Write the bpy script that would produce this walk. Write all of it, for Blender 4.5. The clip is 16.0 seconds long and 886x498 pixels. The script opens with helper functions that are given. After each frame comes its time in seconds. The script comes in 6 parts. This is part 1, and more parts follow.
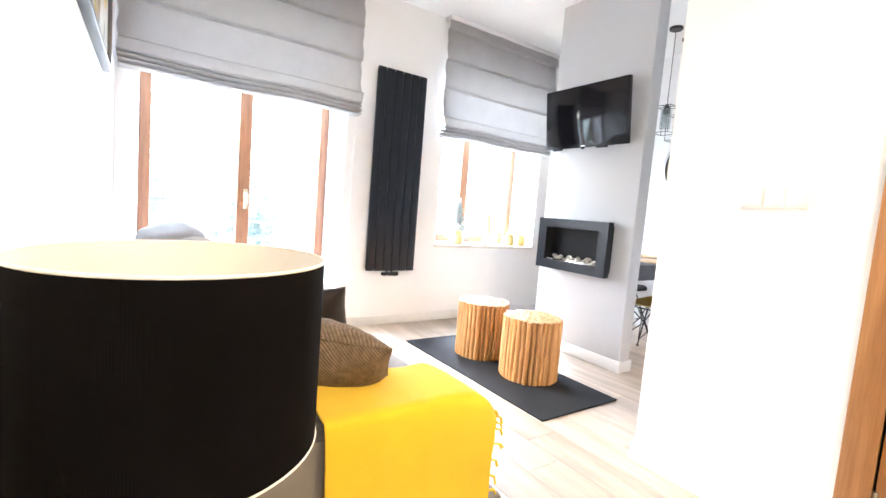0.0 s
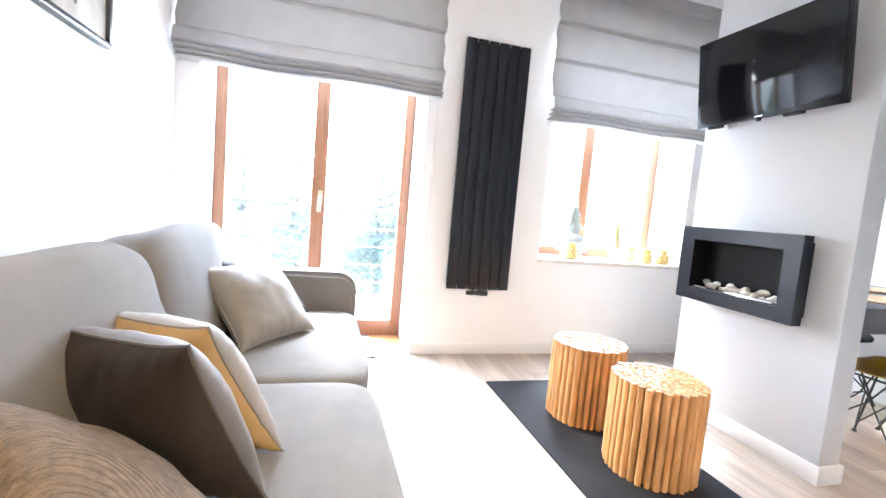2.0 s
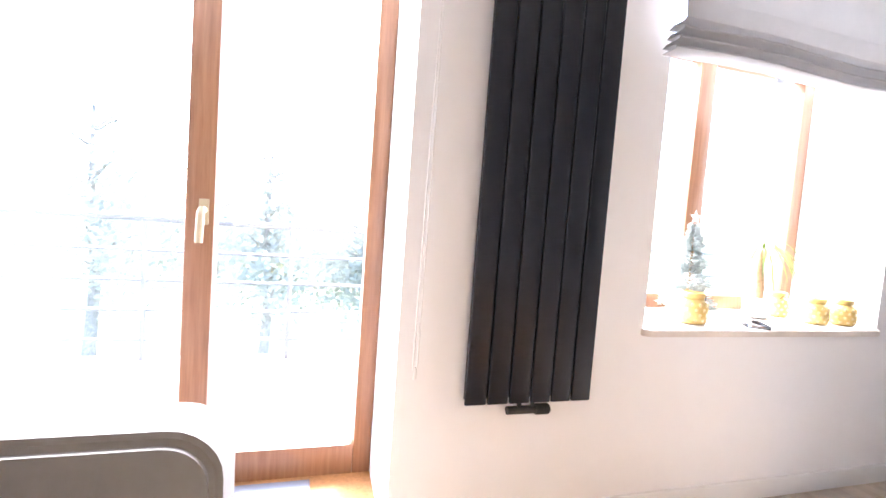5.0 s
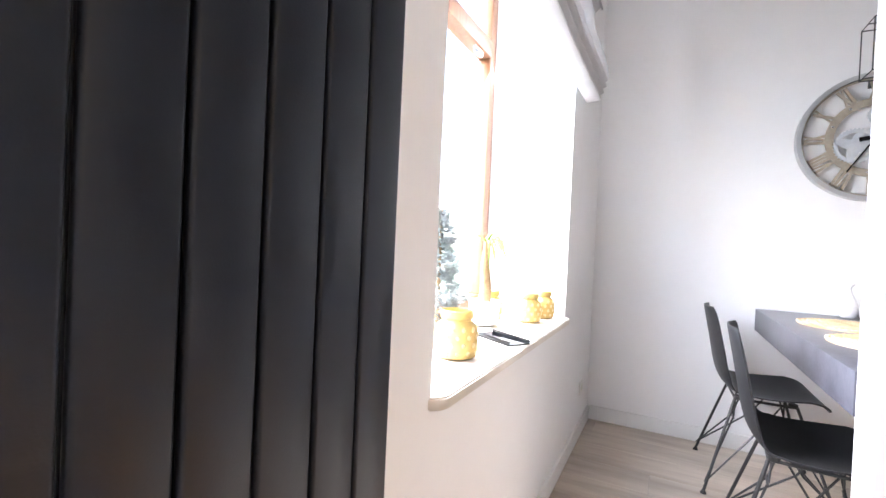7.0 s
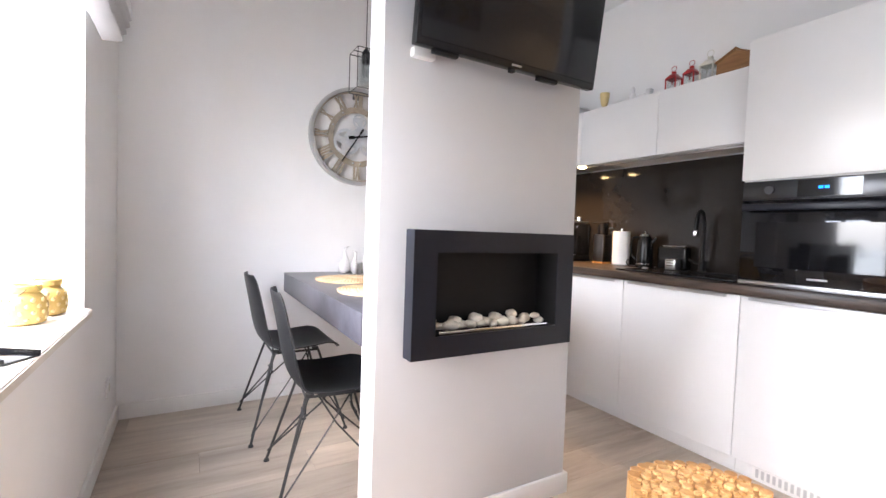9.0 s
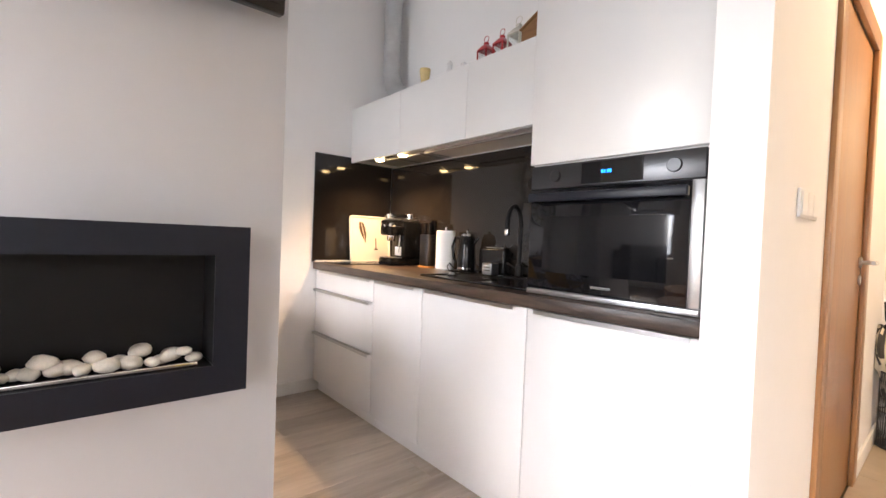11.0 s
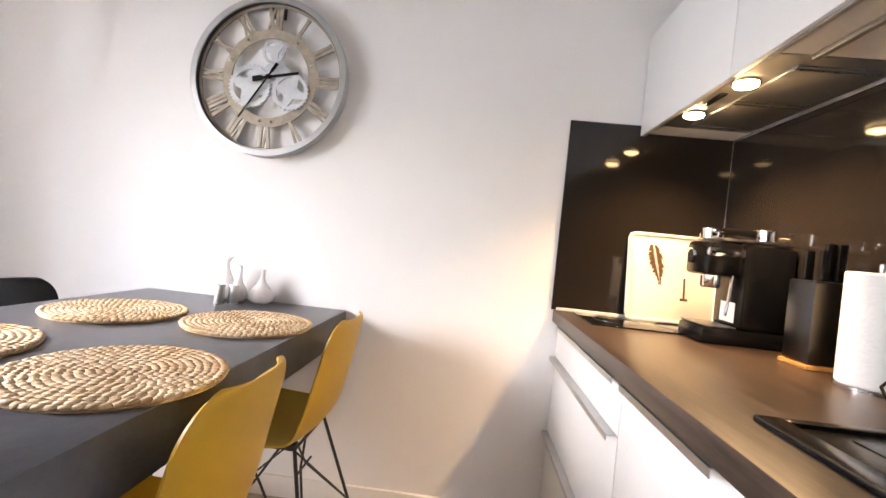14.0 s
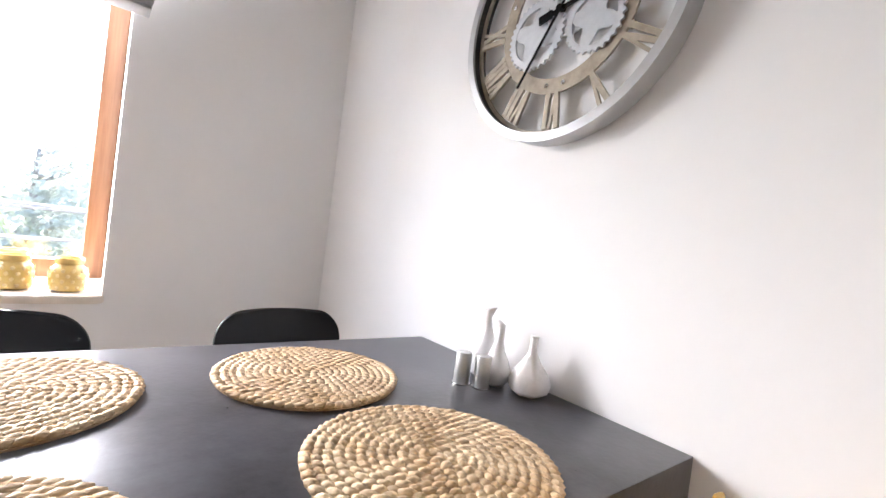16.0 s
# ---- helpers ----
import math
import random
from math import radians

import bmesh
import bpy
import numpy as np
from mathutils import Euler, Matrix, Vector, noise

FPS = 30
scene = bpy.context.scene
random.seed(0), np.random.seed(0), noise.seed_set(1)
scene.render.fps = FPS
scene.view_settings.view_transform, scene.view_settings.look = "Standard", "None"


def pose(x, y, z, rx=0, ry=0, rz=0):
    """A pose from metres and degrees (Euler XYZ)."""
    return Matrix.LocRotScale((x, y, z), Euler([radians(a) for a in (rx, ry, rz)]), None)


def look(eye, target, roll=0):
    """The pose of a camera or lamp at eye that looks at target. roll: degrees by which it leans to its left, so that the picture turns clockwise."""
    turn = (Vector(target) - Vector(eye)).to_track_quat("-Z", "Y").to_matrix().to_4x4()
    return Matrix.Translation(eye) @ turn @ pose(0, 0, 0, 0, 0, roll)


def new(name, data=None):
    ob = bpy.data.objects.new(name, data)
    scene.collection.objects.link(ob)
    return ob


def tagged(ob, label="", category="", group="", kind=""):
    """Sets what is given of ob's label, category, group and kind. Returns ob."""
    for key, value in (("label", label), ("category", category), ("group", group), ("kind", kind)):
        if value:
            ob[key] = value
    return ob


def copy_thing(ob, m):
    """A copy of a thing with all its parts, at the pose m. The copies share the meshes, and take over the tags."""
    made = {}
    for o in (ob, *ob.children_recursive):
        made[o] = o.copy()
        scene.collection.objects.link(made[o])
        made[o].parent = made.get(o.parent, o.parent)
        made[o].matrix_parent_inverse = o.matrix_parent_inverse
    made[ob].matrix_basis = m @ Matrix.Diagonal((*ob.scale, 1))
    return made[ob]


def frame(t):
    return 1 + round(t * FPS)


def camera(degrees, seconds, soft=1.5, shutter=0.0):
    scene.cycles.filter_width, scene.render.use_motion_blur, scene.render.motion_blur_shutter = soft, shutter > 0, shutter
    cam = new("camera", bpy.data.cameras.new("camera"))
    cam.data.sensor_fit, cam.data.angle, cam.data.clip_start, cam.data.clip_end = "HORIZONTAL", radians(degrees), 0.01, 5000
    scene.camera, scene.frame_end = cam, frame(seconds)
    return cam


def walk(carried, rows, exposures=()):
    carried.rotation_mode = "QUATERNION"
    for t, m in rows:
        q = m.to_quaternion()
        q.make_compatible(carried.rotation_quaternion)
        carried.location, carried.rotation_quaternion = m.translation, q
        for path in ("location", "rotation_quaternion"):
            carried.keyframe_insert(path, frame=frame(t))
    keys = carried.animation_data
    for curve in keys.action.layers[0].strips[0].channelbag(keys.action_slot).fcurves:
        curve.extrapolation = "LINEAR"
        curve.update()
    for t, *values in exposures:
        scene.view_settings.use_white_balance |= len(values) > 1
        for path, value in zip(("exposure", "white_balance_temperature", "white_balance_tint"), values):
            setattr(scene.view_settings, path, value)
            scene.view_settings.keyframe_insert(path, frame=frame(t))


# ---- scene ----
cam = camera(90.2, 16.0)
PATH = [
    (0, (-4.437, -3.541, 1.066), (-3.315, -1.894, 0.895), 4.6),
    (0.5, (-4.298, -3.409, 1.057), (-3.279, -1.695, 0.907), 4.3),
    (1, (-4.135, -3.249, 1.066), (-3.119, -1.532, 0.925), 4.5),
    (1.5, (-3.954, -3.119, 1.065), (-3.15, -1.298, 0.88), 3.8),
    (2, (-3.718, -3.032, 1.063), (-3.188, -1.112, 0.879), 4.9),
    (2.5, (-3.553, -2.819, 1.056), (-3.148, -0.871, 0.854), 4.9),
    (3, (-3.45, -2.556, 1.087), (-3.111, -0.593, 0.901), 4.8),
    (5.5, (-3.274, -1.043, 1.097), (-2.518, 0.807, 1.01), 3.6),
    (6, (-3.154, -0.715, 1.044), (-1.891, 0.835, 1.009), 3.9),
    (6.5, (-3.048, -0.556, 1.044), (-1.469, 0.67, 0.979), 3.3),
    (7, (-2.923, -0.422, 1.059), (-1.143, 0.491, 1.037), 2.6),
    (7.5, (-2.846, -0.381, 1.077), (-0.932, 0.198, 1.054), 2.1),
    (8, (-2.827, -0.318, 1.075), (-0.828, -0.373, 1.056), 2.0),
    (8.5, (-2.859, -0.291, 1.084), (-0.954, -0.899, 1.036), 1.8),
    (9, (-2.894, -0.34, 1.075), (-1.16, -1.333, 0.997), 2.0),
    (9.5, (-2.92, -0.451, 1.082), (-1.337, -1.67, 0.98), 1.8),
    (10, (-2.915, -0.675, 1.083), (-1.442, -2.027, 1.017), 1.7),
    (12.5, (-2.476, -1.966, 1.048), (-0.658, -2.8, 1.072), 5.3),
    (13, (-2.24, -2.082, 1.08), (-0.305, -2.587, 1.098), 6.0),
    (13.5, (-1.982, -2.141, 1.092), (0.013, -2.272, 1.11), 5.8),
    (14, (-1.755, -2.166, 1.09), (0.241, -2.037, 1.069), 5.9),
    (14.5, (-1.491, -2.111, 1.084), (0.454, -1.642, 1.092), 5.5),
    (15, (-1.253, -2.084, 1.08), (0.613, -1.364, 1.072), 5.5),
    (15.5, (-1.005, -2.065, 1.098), (0.426, -0.669, 1.085), 7.0),
    (16, (-0.856, -1.997, 1.107), (0.375, -0.422, 1.062), 7.4),
]
walk(cam, [(t, look(eye, target, roll)) for t, eye, target, roll in PATH],
     [(0, 4.55, 5450, 8), (2, 4.48, 5350, 9), (3, 4.45, 5650, 12), (5.5, 4.12, 5800, 17), (6.5, 4.08, 5600, 12), (7, 3.95, 5700, 13), (9, 3.63, 5950, 15), (10, 3.66, 6200, 14), (12.5, 3.77, 6200, 18), (14, 3.94, 6150, 15), (16, 3.86, 6000, 14)])

# world, daylight and exposure
world = bpy.data.worlds.new("world")
scene.world = world
world.use_nodes = True
wn = world.node_tree
sky = wn.nodes.new("ShaderNodeTexSky")
sky.sky_type = 'NISHITA'
sky.sun_disc = False
sky.sun_elevation, sky.sun_rotation = radians(38), radians(-25)
sky.air_density, sky.dust_density, sky.ozone_density = 1.0, 3.0, 1.0
wn.links.new(sky.outputs[0], wn.nodes["Background"].inputs[0])
wn.nodes["Background"].inputs[1].default_value = 0.15


def lamp(name, kind, m, power, colour, **settings):
    data = bpy.data.lights.new(name, kind)
    data.energy, data.color = power, colour
    for key, value in settings.items():
        if key == "size":
            data.size = value
        elif key == "size_y":
            data.size_y = value
        elif key == "angle":
            data.angle = value
        elif key == "shape":
            data.shape = value
        elif key == "spot_size":
            data.spot_size = value
        elif key == "spot_blend":
            data.spot_blend = value
        elif key == "radius":
            data.shadow_soft_size = value
    ob = new(name, data)
    ob.matrix_world = m
    return ob


lamp("sun", 'SUN', look((2, 6, 8), (-0.4, 0, 0)), 1.5, (1.0, 0.97, 0.93), angle=radians(12))
lamp("door_daylight", 'AREA', look((-3.8, 0.72, 1.25), (-3.8, -0.7, 0.7)), 4.4, (0.93, 0.97, 1.0), shape='RECTANGLE', size=1.45, size_y=2.3)
lamp("window_daylight", 'AREA', look((-1.47, 0.56, 1.5), (-1.47, -0.9, 0.95)), 8, (0.95, 0.98, 1.0), shape='RECTANGLE', size=1.3, size_y=1.5)
for lx in (-0.29, -0.56):
    lamp("hood_light", 'SPOT', look((lx, -2.828, 1.565), (lx, -2.86, 0.9)), 3.2, (1.0, 0.61, 0.27), spot_size=radians(135), spot_blend=0.9, radius=0.03)
lamp("hall_light", 'SPOT', look((-3.3, -4.1, 2.68), (-3.2, -4.0, 0)), 10.5, (1.0, 0.68, 0.34), spot_size=radians(150), spot_blend=0.6, radius=0.08)


# ---- materials ----
def material(name, colour, rough=0.5, metal=0.0, vary=0.0, scale=8.0, bump=0.0, bump_scale=60.0, colour2=None, stretch=(1, 1, 1), random=0.0, coat=0.0, sheen=0.0, spec=0.5):
    """A surface with broad stains, fine grain and a relief."""
    m = bpy.data.materials.new(name)
    m.use_nodes = True
    nt = m.node_tree
    b = nt.nodes["Principled BSDF"]
    b.inputs["Roughness"].default_value = rough
    b.inputs["Metallic"].default_value = metal
    b.inputs["Specular IOR Level"].default_value = spec
    b.inputs["Coat Weight"].default_value = coat
    b.inputs["Coat Roughness"].default_value = 0.08
    b.inputs["Sheen Weight"].default_value = sheen
    tc = nt.nodes.new("ShaderNodeTexCoord")
    mp = nt.nodes.new("ShaderNodeMapping")
    mp.inputs["Scale"].default_value = stretch
    nt.links.new(tc.outputs["Object"], mp.inputs[0])
    out = None
    if vary or colour2:
        n = nt.nodes.new("ShaderNodeTexNoise")
        n.inputs["Scale"].default_value = scale
        n.inputs["Detail"].default_value = 6
        n.inputs["Roughness"].default_value = 0.65
        nt.links.new(mp.outputs[0], n.inputs["Vector"])
        r = nt.nodes.new("ShaderNodeValToRGB")
        c2 = colour2 or tuple(c * (1 - vary) for c in colour)
        c1 = colour if colour2 else tuple(min(1, c * (1 + vary * 0.5)) for c in colour)
        r.color_ramp.elements[0].color = (*c2, 1)
        r.color_ramp.elements[1].color = (*c1, 1)
        r.color_ramp.elements[0].position, r.color_ramp.elements[1].position = 0.32, 0.68
        nt.links.new(n.outputs["Fac"], r.inputs[0])
        out = r.outputs[0]
        # gloss follows the same unevenness
        rr = nt.nodes.new("ShaderNodeMapRange")
        rr.inputs["To Min"].default_value = max(0.02, rough - 0.06)
        rr.inputs["To Max"].default_value = min(1, rough + 0.06)
        nt.links.new(n.outputs["Fac"], rr.inputs[0])
        nt.links.new(rr.outputs[0], b.inputs["Roughness"])
    if random:
        oi = nt.nodes.new("ShaderNodeObjectInfo")
        hs = nt.nodes.new("ShaderNodeHueSaturation")
        mr = nt.nodes.new("ShaderNodeMapRange")
        mr.inputs["To Min"].default_value, mr.inputs["To Max"].default_value = 1 - random, 1 + random
        nt.links.new(oi.outputs["Random"], mr.inputs[0])
        nt.links.new(mr.outputs[0], hs.inputs["Value"])
        if out:
            nt.links.new(out, hs.inputs["Color"])
        else:
            hs.inputs["Color"].default_value = (*colour, 1)
        out = hs.outputs[0]
        if out is not None and stretch != (1, 1, 1):
            # each piece takes its own stretch of grain
            ad = nt.nodes.new("ShaderNodeVectorMath")
            sc = nt.nodes.new("ShaderNodeVectorMath")
            sc.operation = 'SCALE'
            sc.inputs[0].default_value = (13.0, 7.0, 5.0)
            nt.links.new(oi.outputs["Random"], sc.inputs["Scale"])
            nt.links.new(tc.outputs["Object"], ad.inputs[0])
            nt.links.new(sc.outputs[0], ad.inputs[1])
            nt.links.new(ad.outputs[0], mp.inputs[0])
    if out:
        nt.links.new(out, b.inputs["Base Color"])
    else:
        b.inputs["Base Color"].default_value = (*colour, 1)
    if bump:
        n2 = nt.nodes.new("ShaderNodeTexNoise")
        n2.inputs["Scale"].default_value = bump_scale
        n2.inputs["Detail"].default_value = 4
        nt.links.new(mp.outputs[0], n2.inputs["Vector"])
        bp = nt.nodes.new("ShaderNodeBump")
        bp.inputs["Strength"].default_value = bump
        bp.inputs["Distance"].default_value = 0.004
        nt.links.new(n2.outputs["Fac"], bp.inputs["Height"])
        nt.links.new(bp.outputs[0], b.inputs["Normal"])
    return m


def woven(name, colour, colour2, threads=500.0, rough=0.9, bump=0.4, sheen=0.15, spec=0.4):
    """Cloth with crossing threads."""
    m = material(name, colour, rough, vary=0.12, scale=5, colour2=colour2, sheen=sheen, spec=spec)
    nt = m.node_tree
    tc = nt.nodes["Texture Coordinate"]
    heights = []
    for axis in ("X", "Y", "Z"):
        w = nt.nodes.new("ShaderNodeTexWave")
        w.bands_direction = axis
        w.inputs["Scale"].default_value = threads / 6.28
        w.inputs["Distortion"].default_value = 1.0
        nt.links.new(tc.outputs["Object"], w.inputs[0])
        heights.append(w.outputs["Fac"])
    a = nt.nodes.new("ShaderNodeMath")
    nt.links.new(heights[0], a.inputs[0])
    nt.links.new(heights[1], a.inputs[1])
    a2 = nt.nodes.new("ShaderNodeMath")
    nt.links.new(a.outputs[0], a2.inputs[0])
    nt.links.new(heights[2], a2.inputs[1])
    bp = nt.nodes.new("ShaderNodeBump")
    bp.inputs["Strength"].default_value = bump
    bp.inputs["Distance"].default_value = 0.002
    nt.links.new(a2.outputs[0], bp.inputs["Height"])
    nt.links.new(bp.outputs[0], nt.nodes["Principled BSDF"].inputs["Normal"])
    return m


def glass(name, tint=(1, 1, 1), gloss=0.07):
    m = bpy.data.materials.new(name)
    m.use_nodes = True
    nt = m.node_tree
    nt.nodes.remove(nt.nodes["Principled BSDF"])
    t, g, mx = nt.nodes.new("ShaderNodeBsdfTransparent"), nt.nodes.new("ShaderNodeBsdfGlossy"), nt.nodes.new("ShaderNodeMixShader")
    t.inputs[0].default_value = (*tint, 1)
    g.inputs["Roughness"].default_value = 0.02
    mx.inputs[0].default_value = gloss
    nt.links.new(t.outputs[0], mx.inputs[1])
    nt.links.new(g.outputs[0], mx.inputs[2])
    nt.links.new(mx.outputs[0], nt.nodes["Material Output"].inputs[0])
    return m


def leaf(name, colour):
    """Thin leaves that let half of the light through."""
    m = bpy.data.materials.new(name)
    m.use_nodes = True
    nt = m.node_tree
    b = nt.nodes["Principled BSDF"]
    b.inputs["Roughness"].default_value = 0.6
    tr, mx, n, r = (nt.nodes.new("ShaderNode" + k) for k in ("BsdfTranslucent", "MixShader", "TexNoise", "ValToRGB"))
    n.inputs["Scale"].default_value = 3
    r.color_ramp.elements[0].color = (*(c * 0.7 for c in colour), 1)
    r.color_ramp.elements[1].color = (*colour, 1)
    nt.links.new(n.outputs["Fac"], r.inputs[0])
    nt.links.new(r.outputs[0], b.inputs["Base Color"])
    nt.links.new(r.outputs[0], tr.inputs["Color"])
    nt.links.new(b.outputs[0], mx.inputs[1])
    nt.links.new(tr.outputs[0], mx.inputs[2])
    nt.links.new(mx.outputs[0], nt.nodes["Material Output"].inputs[0])
    return m


def glowing(name, colour, strength):
    m = bpy.data.materials.new(name)
    m.use_nodes = True
    b = m.node_tree.nodes["Principled BSDF"]
    b.inputs["Base Color"].default_value = (*colour, 1)
    b.inputs["Emission Color"].default_value = (*colour, 1)
    b.inputs["Emission Strength"].default_value = strength
    return m


def backlit(m, colour, share):
    """Lets some of the light through a cloth."""
    nt = m.node_tree
    tr, mx = nt.nodes.new("ShaderNodeBsdfTranslucent"), nt.nodes.new("ShaderNodeMixShader")
    tr.inputs[0].default_value = (*colour, 1)
    mx.inputs[0].default_value = share
    nt.links.new(nt.nodes["Principled BSDF"].outputs[0], mx.inputs[1])
    nt.links.new(tr.outputs[0], mx.inputs[2])
    nt.links.new(mx.outputs[0], nt.nodes["Material Output"].inputs[0])
    return m


